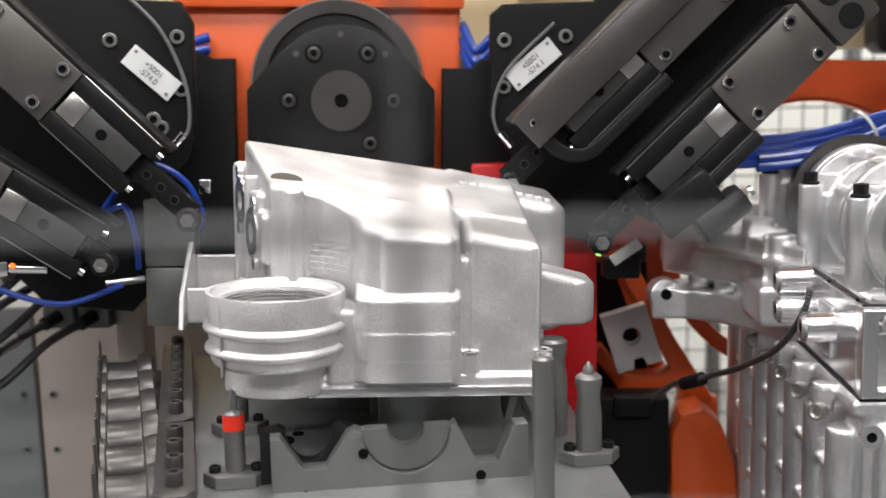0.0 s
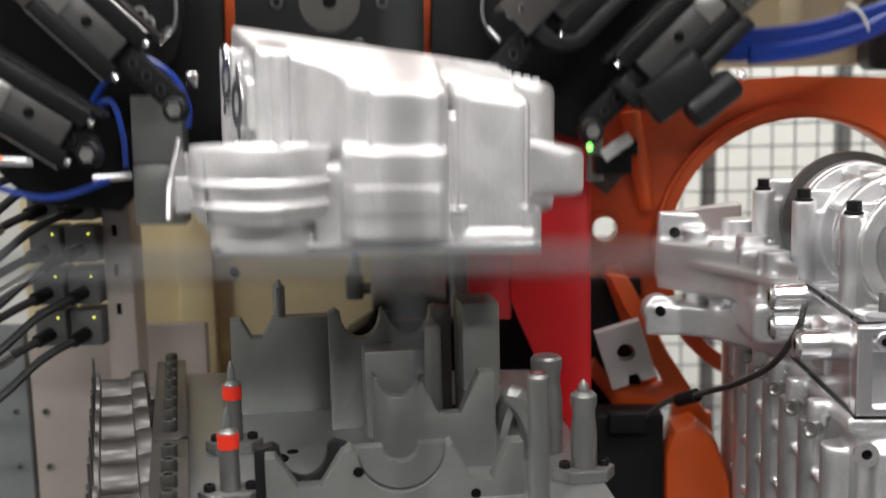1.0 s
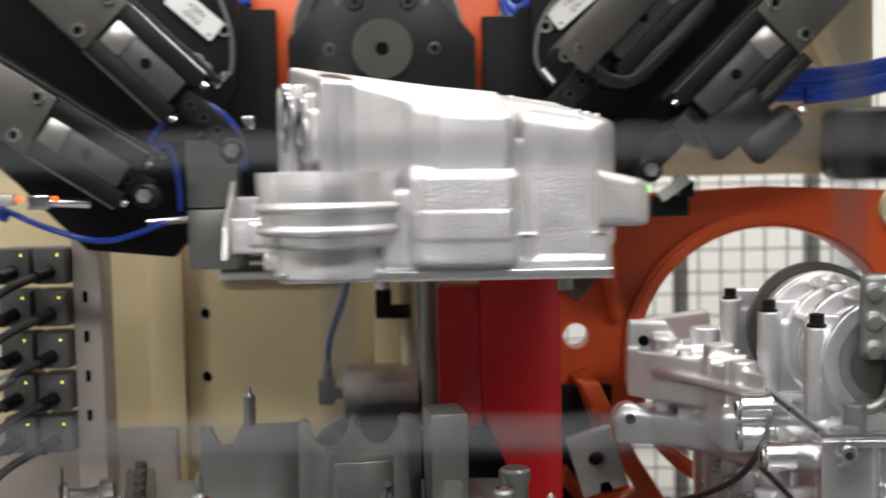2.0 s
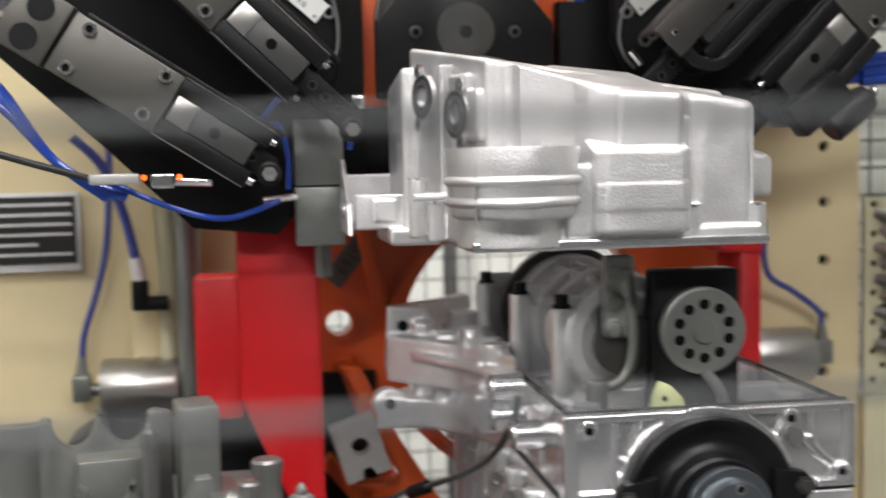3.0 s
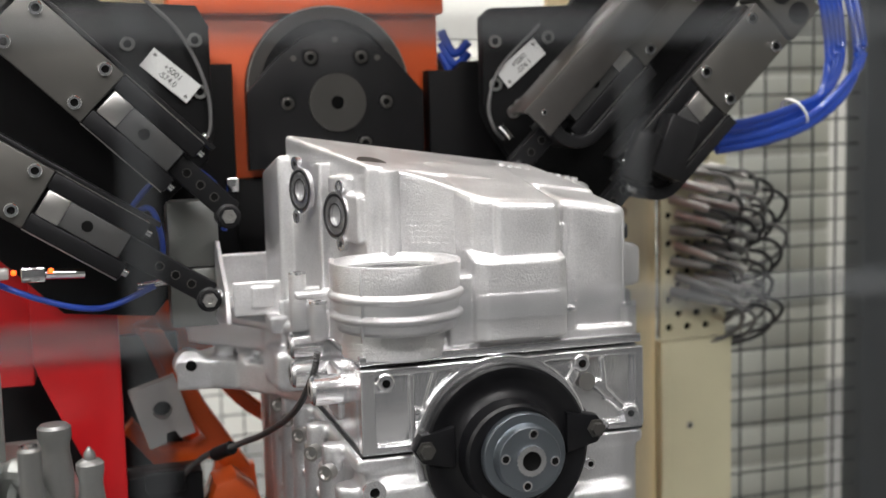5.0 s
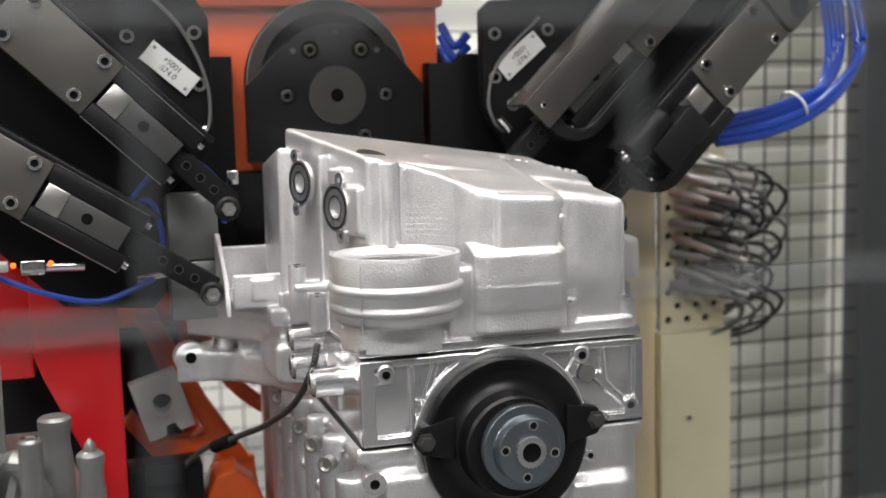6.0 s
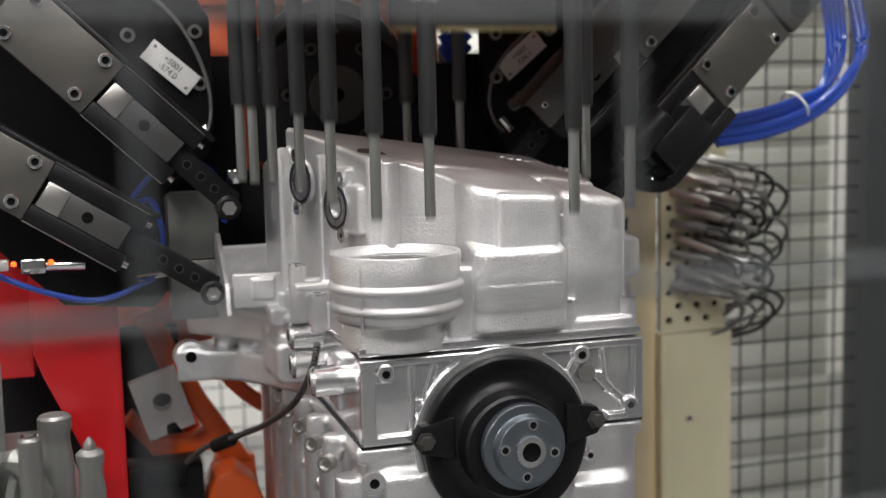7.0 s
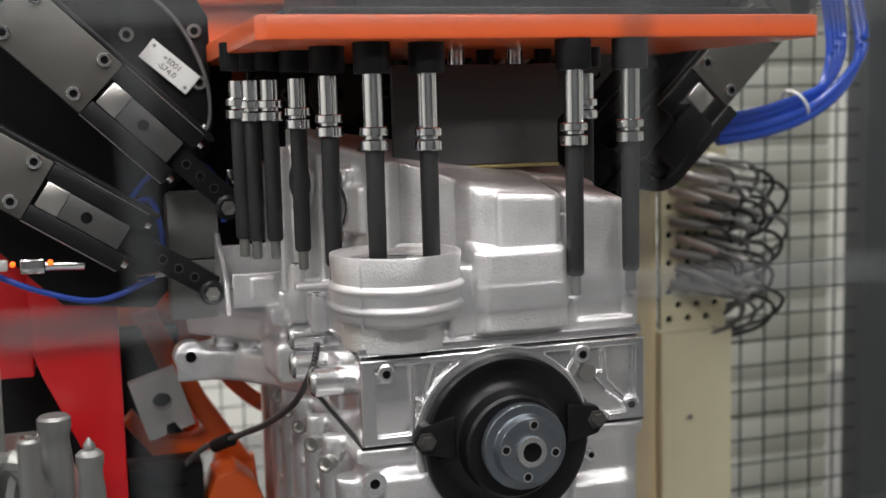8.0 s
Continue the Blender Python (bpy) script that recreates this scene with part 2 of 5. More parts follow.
# ---- setting ----
whole("floor", bx(B(), -4, 5, -4, 6, -0.1, 0), FLOORM, "grey painted concrete factory floor", kind="structure")
whole("ceiling", bx(B(), -4, 5, -4, 6, 3.0, 3.1), WHITEWALL, "white factory hall ceiling", kind="structure")
whole("wall_north", bx(B(), -4, 5, 5.0, 5.1, 0, 3), WHITEWALL, "white hall wall behind the cell", kind="structure")
# out of view; kept dark to give the metal contrast
whole("wall_south", bx(B(), -4, 5, -4.1, -4.0, 0, 3), UNSEENWALL, "grey hall wall", kind="structure")
whole("wall_west", bx(B(), -4.1, -4, -4, 5, 0, 3), WHITEWALL, "white hall wall", kind="structure")
whole("wall_east", bx(B(), 5, 5.1, -4, 5, 0, 3), WHITEWALL, "white hall wall", kind="structure")
for lx, ly, watts in LAMPS:
    lamp = thing("ceiling_light", (lx, ly, 2.94), "white fluorescent light fitting under the ceiling", "light", "ceiling lights")
    part("housing", bx(B(), lx - 0.52, lx + 0.52, ly - 0.16, ly + 0.16, 2.955, 3.0, 0.004), GREYWALL, lamp)
    part("diffuser", bx(B(), lx - 0.5, lx + 0.5, ly - 0.14, ly + 0.14, 2.935, 2.955, 0.003), LAMPGLASS, lamp)


# ---- engine block ----
BY0, BY1 = 1.0, 1.60
block = thing("engine_block", (0.625, 1.3, 0.6), "bare aluminium engine block upside down with crankcase open upwards", "engine block")
# crankcase frame: outer walls, floor and cross walls
bm = B()
bx(bm, 0.4745, 0.7755, BY0, BY0 + 0.022, 1.087, 1.1745, 0.002)
bx(bm, 0.4745, 0.7755, BY1 - 0.02, BY1, 1.087, 1.1745, 0.002)
prism(bm, [(0.4765, 1.012), (0.4765, 1.59), (0.494, 1.59), (0.494, 1.012)], "z", 1.0885, 1.1735)
prism(bm, [(0.756, 1.012), (0.756, 1.59), (0.7735, 1.59), (0.7735, 1.012)], "z", 1.0885, 1.1735)
frame_part = part("crankcase_frame", bm, MILLED, block, "milled aluminium frame")
bm = B()
bx(bm, 0.48, 0.77, 1.01, 1.59, 1.088, 1.128)
for yy in (1.13, 1.26, 1.40, 1.5):
    bx(bm, 0.49, 0.76, yy, yy + 0.022, 1.12, 1.168, 0.004)
for yy in (1.06, 1.2, 1.33, 1.45):
    cy(bm, (0.515, yy, 1.12), (0.515, yy, 1.172), 0.014)
    cy(bm, (0.735, yy, 1.12), (0.735, yy, 1.172), 0.014)
part("crankcase_floor", bm, CASTDK, block, "grey cast web plate inside the crankcase")
# flat dark disc in place of the shaded bearing opening
part("bore_shade_disc", cy(B(), (0.575, 1.122, 1.222), (0.575, 1.1165, 1.222), 0.034, seg=32), DISCM, block, "dark disc for the shade in the bearing bore")
# sealant bead
bm = B()
for x0, x1, y0, y1 in ((0.477, 0.773, 1.008, 1.011), (0.477, 0.773, 1.585, 1.588), (0.482, 0.485, 1.01, 1.588), (0.765, 0.768, 1.01, 1.588)):
    bx(bm, x0, x1, y0, y1, 1.174, 1.1762)
part("sealant_bead", bm, GASKET, block, "black sealant bead")
for xx, yy in ((0.484, 1.04), (0.484, 1.14), (0.484, 1.24), (0.484, 1.34), (0.484, 1.46), (0.766, 1.05), (0.766, 1.2), (0.766, 1.35), (0.54, 1.011), (0.72, 1.011)):
    bm = B()
    cy(bm, (xx, yy, 1.174), (xx, yy, 1.1755), 0.0042, seg=14)
    part("threaded_hole", bm, HOLESHADE, block)
# front face: flat frame, ribs that fan out to the bosses, sunk pockets between
BOSSES = ((0.499, 1.160, 0.0088), (0.706, 1.1615, 0.0088), (0.7605, 1.104, 0.008), (0.714, 1.055, 0.0065))
bm = B()
bx(bm, 0.4738, 0.4885, 0.9942, 1.004, 1.089, 1.1738, 0.001)
bx(bm, 0.4738, 0.7762, 0.9942, 1.004, 1.1665, 1.1743, 0.001)
bx(bm, 0.766, 0.7762, 0.9942, 1.004, 1.095, 1.173, 0.001)
bx(bm, 0.4738, 0.545, 0.9942, 1.004, 1.089, 1.0975, 0.001)
bx(bm, 0.735, 0.7762, 0.9942, 1.004, 1.089, 1.0965, 0.001)
bx(bm, 0.523, 0.5285, 0.9955, 1.004, 1.095, 1.168, 0.001)
ringm(bm, (0.619, 1.004, 1.084), (0, -1, 0), 0.083, 0.0935, 0.0105, 64)
for px, pz, pr in BOSSES:
    cy(bm, (px, 1.004, pz), (px, 0.9925, pz), pr, seg=24)
for (ax, az), (cx, cz), w in (((0.499, 1.150), (0.499, 1.17), 0.008), ((0.706, 1.16), (0.690, 1.135), 0.005), ((0.7605, 1.104), (0.770, 1.100), 0.008), ((0.7605, 1.104), (0.742, 1.12), 0.004), ((0.742, 1.12), (0.722, 1.14), 0.005), ((0.53, 1.10), (0.552, 1.168), 0.003), ((0.528, 1.13), (0.548, 1.12), 0.003), ((0.73, 1.168), (0.735, 1.12), 0.003)):
    d = Vector((cx - ax, 0, cz - az))
    turn = Matrix.Translation(((ax + cx) / 2, 1.0, (az + cz) / 2)) @ Matrix.Rotation(-math.atan2(d.z, d.x), 4, "Y")
    bx(bm, -d.length / 2, d.length / 2, -0.003, 0.004, -w, w, 0.001, 1, turn)
bx(bm, 0.474, 0.776, 1.0005, 1.01, 1.09, 1.173)
cast(part("front_frame", bm, MILLED, block, "milled frame with cast ribs and bosses"), 0.0011, 3)
for px, pz, pr in BOSSES:
    ringm(bm := B(), (px, 0.9935, pz), (0, -1, 0), pr * 0.45, pr * 0.58, 0.0013, 20)
    seat_ring = part("threaded_rim", bm, CHROME, block)
    part("hole", cy(B(), (px, 0.9922, pz), (px, 0.9918, pz), pr * 0.46, seg=16), HOLESHADE, seat_ring)
part("bolt_boss", ringm(B(), (0.482, 0.990, 1.055), (0, -1, 0), 0.005, 0.0115, 0.006, 28), MILLED, block)
part("hole", cy(B(), (0.482, 0.9895, 1.055), (0.482, 0.986, 1.055), 0.0052, seg=18), HOLESHADE, block)
bm = B()
cy(bm, (0.712, 0.9955, 1.142), (0.712, 0.9935, 1.142), 0.009, seg=20)
part("core_plug", bm, STEEL, block)
# lower block
bm = B()
bx(bm, 0.478, 0.772, 1.002, 1.598, 0.62, 1.085, 0.004)
bx(bm, 0.468, 0.778, 0.999, 1.6, 1.070, 1.086, 0.004)
for k in range(7):
    yy = 1.035 + 0.085 * k
    cy(bm, (0.470, yy, 0.62), (0.470, yy, 1.05), 0.017)
    cy(bm, (0.458, yy + 0.03, 1.058), (0.458, yy + 0.03, 1.086), 0.011)
for k in range(4):
    zz = 0.99 - 0.07 * k
    bx(bm, 0.462, 0.48, 1.02, 1.58, zz, zz + 0.008, 0.003)
bx(bm, 0.49, 0.56, 0.99, 1.01, 0.66, 1.06, 0.008)
bx(bm, 0.69, 0.765, 0.99, 1.01, 0.66, 1.03, 0.008)
cast(part("cylinder_block", bm, CAST, block, "sand-blasted cast cylinder block"), 0.003, 3)
bm = B()
bx(bm, 0.4735, 0.7765, 0.9985, 1.601, 1.0855, 1.0875)
part("joint_seam", bm, GASKET, block)
# side bosses of the crankcase, with bolt heads
for k, (yy, zz, rr, out) in enumerate(((1.205, 1.168, 0.016, 0.034), (1.20, 1.136, 0.016, 0.034), (1.105, 1.137, 0.016, 0.03), (1.30, 1.165, 0.012, 0.026), (1.40, 1.15, 0.012, 0.03))):
    bm = B()
    lathe(bm, (0.478, yy, zz - 0.004), (-1, 0, 0), [(rr * 1.15, 0), (rr, 0.01), (rr, out), (rr * 0.85, out + 0.003)], 24)
    boss = part("side_boss", bm, MILLED, block)
    bm = B()
    ringm(bm, (0.478 - out - 0.003, yy, zz - 0.004), (-1, 0, 0), rr * 0.40, rr * 0.66, 0.0015, 20)
    part("screw_head", bm, STEEL, boss)
    part("socket", cy(B(), (0.478 - out - 0.003, yy, zz - 0.004), (0.478 - out - 0.0036, yy, zz - 0.004), rr * 0.41, seg=6), HOLESHADE, boss)
for k in range(5):
    yy = 1.05 + 0.075 * k
    bm = B()
    lathe(bm, (0.452, yy, 1.062), (-0.5, -0.6, 0), [(0.0085, 0), (0.0085, 0.012), (0.006, 0.012), (0.004, 0.009)], 16)
    part("flange_bolt", bm, STEEL, block)
for k in range(4):
    yy = 1.1 + 0.1 * k
    bm = B()
    bx(bm, 0.472, 0.479, yy, yy + 0.05, 1.10, 1.155, 0.004)
    part("side_rib", bm, CAST, block)
# front cover with pulley hub
cover = part("crank_cover", lathe(B(), (0.619, 1.0, 1.084), (0, -1, 0), [(0.084, 0), (0.0865, 0.012), (0.0860, 0.019), (0.0835, 0.0205), (0.080, 0.0195), (0.073, 0.0165), (0.066, 0.0150), (0.059, 0.0165), (0.053, 0.021), (0.0515, 0.040), (0.049, 0.043), (0.040, 0.043)], 56), BLKPLASTIC, block, "black moulded plastic crank cover")
for ex, ez, ang in ((0.533, 1.094, 0), (0.712, 1.096, 0)):
    s = 1 if ex > 0.6 else -1
    bm = B()
    prism(bm, [(ex - s * 0.03, ez - 0.022), (ex + s * 0.004, ez - 0.014), (ex + s * 0.013, ez), (ex + s * 0.004, ez + 0.014), (ex - s * 0.03, ez + 0.020)], "y", 0.978, 0.995, 0.002)
    part("cover_ear", bm, BLKPLASTIC, cover)
for ex, ez in ((0.533, 1.093), (0.714, 1.097)):
    bm = B()
    lathe(bm, (ex, 0.978, ez), (0, -1, 0), [(0.010, 0), (0.010, 0.002), (0.007, 0.002), (0.0065, 0.008)], 6)
    part("hex_bolt", bm, DISCM, cover)
hub = part("pulley_hub", lathe(B(), (0.623, 0.957, 1.087), (0, -1, 0), [(0.030, 0), (0.040, 0.001), (0.0425, 0.004), (0.0425, 0.012), (0.0415, 0.0135), (0.0335, 0.0140), (0.0325, 0.0155), (0.0322, 0.0245), (0.0312, 0.0262), (0.020, 0.027)], 56), ZINC, block, "zinc-plated steel pulley hub")
for k in range(4):
    a = radians(45 * 0 + 90 * k + 8)
    px, pz = 0.623 + 0.0255 * math.sin(a), 1.087 + 0.0255 * math.cos(a)
    bm = B()
    ringm(bm, (px, 0.9305, pz), (0, -1, 0), 0.0035, 0.005, 0.001, 16)
    part("hole_rim", bm, CHROME, hub)
    bm = B()
    cy(bm, (px, 0.931, pz), (px, 0.9298, pz), 0.0036, seg=14)
    part("hole", bm, HOLESHADE, hub)
bm = B()
ringm(bm, (0.623, 0.931, 1.087), (0, -1, 0), 0.0095, 0.0145, 0.005, 32)
for k in range(22):
    a = 2 * math.pi * k / 22
    cy(bm, (0.623 + 0.0145 * math.sin(a), 0.931, 1.087 + 0.0145 * math.cos(a)), (0.623 + 0.0145 * math.sin(a), 0.9258, 1.087 + 0.0145 * math.cos(a)), 0.0011, seg=6)
part("splined_bore", bm, CHROME, hub, "bright splined bore")
bm = B()
cy(bm, (0.623, 0.932, 1.087), (0.623, 0.9285, 1.087), 0.0096, seg=24)
part("bore", bm, HOLESHADE, hub)
# balance shaft housing inside
bm = B()
for k in range(4):
    yy = 1.12 + 0.075 * k
    ringm(bm, (0.582, yy, 1.225), (0, 1, 0), 0.052, 0.075 if k % 2 else 0.070, 0.011, 40)
    ringm(bm, (0.582, yy + 0.034, 1.225), (0, 1, 0), 0.050, 0.065, 0.008, 40)
ringm(bm, (0.582, 1.36, 1.225), (0, 1, 0), 0.050, 0.076, 0.02, 36)
for a in (-60, -20, 20, 60):
    bx(bm, -0.003, 0.003, 1.12, 1.37, 0.05, 0.068, 0.001, 1, Matrix.Translation((0.582, 0, 1.225)) @ Matrix.Rotation(radians(a), 4, "Y"))
cy(bm, (0.582, 1.13, 1.225), (0.582, 1.38, 1.225), 0.054, seg=36)
for yy in (1.14, 1.28, 1.42):
    xx = 0.511 - (yy - 1.14) * 0.11
    cy(bm, (xx, yy, 1.13), (xx, yy, 1.262), 0.0135)
    bx(bm, xx, 0.56, yy - 0.008, yy + 0.008, 1.15, 1.25)
    bx(bm, xx, 0.60, yy - 0.004, yy + 0.004, 1.18, 1.275, 0.002)
bx(bm, 0.505, 0.66, 1.12, 1.44, 1.12, 1.165, 0.01)
for k in range(5):
    bx(bm, 0.578, 0.586, 1.12, 1.37, 1.285, 1.293)
cast(part("balance_shaft_housing", bm, CAST, block, "ribbed cast bearing housing"), 0.0017, 2)
ringm(bm := B(), (0.582, 1.385, 1.225), (0, 1, 0), 0.066, 0.086, 0.016, 48)
part("dark_bearing_ring", bm, COVERM, block, "dark steel ring behind the housing")
for yy in (1.14, 1.28, 1.42):
    bm = B()
    lathe(bm, (0.511 - (yy - 1.14) * 0.11, yy, 1.262), (0, 0, 1), [(0.0105, 0), (0.0105, 0.003), (0.008, 0.004), (0.008, 0.014), (0.005, 0.0145)], 12)
    part("black_bolt", bm, BLACK, block, "black oxide bolt")
bm = B()
tube(bm, [(0.535, 1.108, 1.180), (0.56, 1.106, 1.182), (0.576, 1.105, 1.20), (0.580, 1.105, 1.24), (0.574, 1.108, 1.305)], 0.0065, 12)
bx(bm, 0.548, 0.585, 1.108, 1.122, 1.23, 1.32, 0.006)
for zz in (1.24, 1.27, 1.30):
    cy(bm, (0.56, 1.103, zz), (0.56, 1.113, zz), 0.009)
cy(bm, (0.535, 1.09, 1.13), (0.535, 1.09, 1.19), 0.012)
bx(bm, 0.50, 0.72, 1.06, 1.13, 1.12, 1.155, 0.01)
cast(part("oil_pickup", bm, TOOL, block, "cast oil pick-up pipe"), 0.002, 3)
bm = B()
bx(bm, 0.594, 0.688, 1.078, 1.11, 1.15, 1.305, 0.004)
cyd = part("chain_case", bm, BLKPLASTIC, block, "dark plastic chain case plate")
bm = B()
lathe(bm, (0.64, 1.068, 1.243), (0, -1, 0), [(0.044, 0), (0.0455, 0.003), (0.0455, 0.012), (0.043, 0.014), (0.014, 0.014), (0.012, 0.018), (0.008, 0.018)], 56)
wheel = part("chain_wheel", bm, TOOL, block, "grey perforated chain wheel")
for k in range(10):
    a = 2 * math.pi * k / 10
    px, pz = 0.64 + 0.028 * math.sin(a), 1.243 + 0.028 * math.cos(a)
    part("hole", cy(B(), (px, 1.0545, pz), (px, 1.0535, pz), 0.0056, seg=16), HOLESHADE, wheel)
bm = B()
prism(bm, [(0.575, 1.165), (0.612, 1.165), (0.607, 1.18), (0.596, 1.192), (0.586, 1.196), (0.580, 1.185)], "y", 1.03, 1.045, 0.002)
gd = part("chain_guide", bm, GUIDE, block, "pale green plastic chain guide")
part("hole", cy(B(), (0.588, 1.03, 1.18), (0.588, 1.0285, 1.18), 0.003, seg=12), HOLESHADE, gd)
bm = B()
tube(bm, [(0.64, 1.05, 1.2), (0.655, 1.05, 1.18), (0.66, 1.05, 1.15)], 0.006, 8)
part("chain", bm, TOOL, block)
# gearbox bracket at the rear side
bm = B()
prism(bm, [(0.346, 1.428), (0.352, 1.468), (0.478, 1.60), (0.478, 1.22), (0.425, 1.33)], "z", 1.135, 1.196)
prism(bm, [(0.345, 1.15), (0.350, 1.234), (0.40, 1.232), (0.43, 1.19), (0.43, 1.14)], "y", 1.43, 1.452)
prism(bm, [(0.36, 1.445), (0.36, 1.462), (0.478, 1.585), (0.478, 1.54)], "z", 1.19, 1.232)
prism(bm, [(0.37, 1.40), (0.37, 1.41), (0.478, 1.235), (0.478, 1.20)], "z", 1.168, 1.178)
prism(bm, [(0.328, 1.392), (0.332, 1.440), (0.40, 1.49), (0.478, 1.53), (0.478, 1.23), (0.44, 1.315), (0.40, 1.37), (0.37, 1.388)], "z", 1.080, 1.118)
cy(bm, (0.346, 1.392, 1.111), (0.346, 1.435, 1.107), 0.021)
for qx, qy, qz, qr in ((0.395, 1.415, 1.214, 0.017), (0.448, 1.335, 1.216, 0.019), (0.455, 1.45, 1.222, 0.022), (0.415, 1.372, 1.204, 0.012), (0.462, 1.27, 1.206, 0.014)):
    cy(bm, (qx, qy, 1.12), (qx, qy, qz), qr, seg=20)
for k in range(4):
    bx(bm, 0.405 + 0.012 * k, 0.48, 1.398 - 0.042 * k, 1.404 - 0.042 * k, 1.125, 1.206, 0.002)
bx(bm, 0.43, 0.48, 1.24, 1.56, 1.10, 1.15, 0.008)
cast(part("rear_bracket", bm, CAST, block, "cast aluminium side bracket"), 0.0028, 3)
for px, pz, py in ((0.369, 1.208, 1.430), (0.346, 1.112, 1.393)):
    part("hole", cy(B(), (px, py + 0.004, pz), (px, py - 0.0045, pz), 0.007, seg=18), HOLESHADE, block)


# ---- oil pan ----
PANB = (0.475, 1.0, 1.176)
pan = thing("oil_pan", PANB, "cast aluminium oil pan with round filter cup, carried by the gripper", "oil pan")


def hood(bm, xs, ys, ztop, zbot, bev=0.007, taper=0.0, rear=None):
    """A body over a rectangle with a roof given at its four corners (front left, front right, rear right, rear left)."""
    q = [(xs[0], ys[0]), (xs[1], ys[0]), (xs[1], ys[1]), (xs[0] if rear is None else rear, ys[1])]
    cx, cyy = (xs[0] + xs[1]) / 2, (ys[0] + ys[1]) / 2
    lo = [bm.verts.new((x, y, zbot)) for x, y in q]
    hi = [bm.verts.new((x + (cx - x) * taper, y + (cyy - y) * taper, z)) for (x, y), z in zip(q, ztop)]
    fs = [bm.faces.new(list(reversed(lo))), bm.faces.new(hi)]
    for i in range(4):
        j = (i + 1) % 4
        fs.append(bm.faces.new((lo[i], lo[j], hi[j], hi[i])))
    bmesh.ops.bevel(bm, geom=list({e for f in fs for e in f.edges}), offset=bev, segments=3, profile=0.5, affect="EDGES")


def slab(bm, plan, ztop, zbot, bev=0.006, seg=3):
    """A body over any plan, its roof sloping: ztop(x, y) gives the height at each corner."""
    lo = [bm.verts.new((x, y, zbot)) for x, y in plan]
    hi = [bm.verts.new((x, y, ztop(x, y))) for x, y in plan]
    n = len(plan)
    fs = [bm.faces.new(list(reversed(lo))), bm.faces.new(hi)]
    for i in range(n):
        j = (i + 1) % n
        fs.append(bm.faces.new((lo[i], lo[j], hi[j], hi[i])))
    bmesh.ops.recalc_face_normals(bm, faces=fs)
    bmesh.ops.bevel(bm, geom=list({e for f in fs for e in f.edges}), offset=bev, segments=seg, profile=0.5, affect="EDGES")


def roof(x, y):
    """The sloping roof of the sump, highest at the left rear."""
    return 1.371 - 0.145 * (x - 0.521) + 0.112 * (y - 1.121)


bm = B()
# main body: slanted left wall, roof plane falling to the front and to the right
slab(bm, [(0.508, 1.084), (0.764, 1.084), (0.768, 1.285), (0.460, 1.298)], roof, 1.178, 0.0055)
# rear shoulder, one step lower
slab(bm, [(0.448, 1.280), (0.66, 1.280), (0.66, 1.372), (0.442, 1.372)], lambda x, y: 1.378 - 0.13 * (x - 0.45) - 0.25 * (y - 1.28), 1.178, 0.008)
slab(bm, [(0.477, 1.004), (0.771, 1.004), (0.771, 1.34), (0.477, 1.34)], lambda x, y: 1.196, 1.178, 0.003)
# wall behind the cup: a square corner post, a shallow concave bay and the return to the tall bulge
cy(bm, (0.5315, 1.083, 1.26), (0.5315, 1.083, 1.362), 0.0085, seg=20)
slab(bm, [(0.523, 1.082), (0.531, 1.076), (0.541, 1.077), (0.541, 1.10), (0.523, 1.10)], lambda x, y: 1.3635, 1.185, 0.003)
bay = [(0.541 + 0.05 * k / 8, 1.081 - 0.046 * (k / 8) ** 2.2) for k in range(9)]
slab(bm, bay + [(0.600, 1.034), (0.600, 1.12), (0.541, 1.12)], lambda x, y: 1.361 - 0.20 * (x - 0.541) + 0.20 * (y - 1.08), 1.182, 0.003, 2)
# tall bulge with an upper panel that stands back behind a step
slab(bm, [(0.588, 1.036), (0.596, 1.012), (0.612, 1.002), (0.690, 1.002), (0.690, 1.16), (0.588, 1.16)], lambda x, y: 1.3395 - 0.10 * (x - 0.60) + 0.20 * (y - 1.02), 1.185, 0.0075)
slab(bm, [(0.617, 0.9945), (0.684, 0.9945), (0.682, 1.05), (0.617, 1.05)], lambda x, y: 1.3315 - 0.06 * (x - 0.61) + 0.12 * (y - 1.0), 1.25, 0.006)
# lower bulge, swelling a little between two soft grooves
for z0, z1, dy in ((1.192, 1.219, 0.0), (1.212, 1.241, 0.0012), (1.234, 1.2715, 0.0004)):
    slab(bm, [(0.592, 0.994 - dy), (0.604, 0.986 - dy), (0.682, 0.986 - dy), (0.690, 0.991 - dy), (0.690, 1.07), (0.592, 1.07)], lambda x, y: z1 + (0.0012 if y < 1.0 else 0.03), z0, 0.0035)
bx(bm, 0.566, 0.603, 0.999, 1.06, 1.188, 1.260, 0.004)
# right bulge
slab(bm, [(0.695, 1.020), (0.704, 1.012), (0.764, 1.012), (0.767, 1.018), (0.767, 1.24), (0.695, 1.24)], lambda x, y: 1.3285 - 0.16 * (x - 0.70) + 0.13 * (y - 1.012), 1.180, 0.0085)
bx(bm, 0.69, 0.698, 1.016, 1.10, 1.18, 1.305, 0.003)
# neck under the cup
bx(bm, 0.4775, 0.590, 1.0015, 1.09, 1.178, 1.1885, 0.002)
lathe(bm, (0.520, 1.036, 1.18), (0, 0, 1), [(0.0535, 0), (0.0525, 0.015), (0.051, 0.03)], 48)
bx(bm, 0.505, 0.565, 1.076, 1.105, 1.18, 1.262, 0.004)
prism(bm, [(1.062, 1.184), (1.13, 1.184), (1.12, 1.27), (1.085, 1.262)], "x", 0.4725, 0.4785)
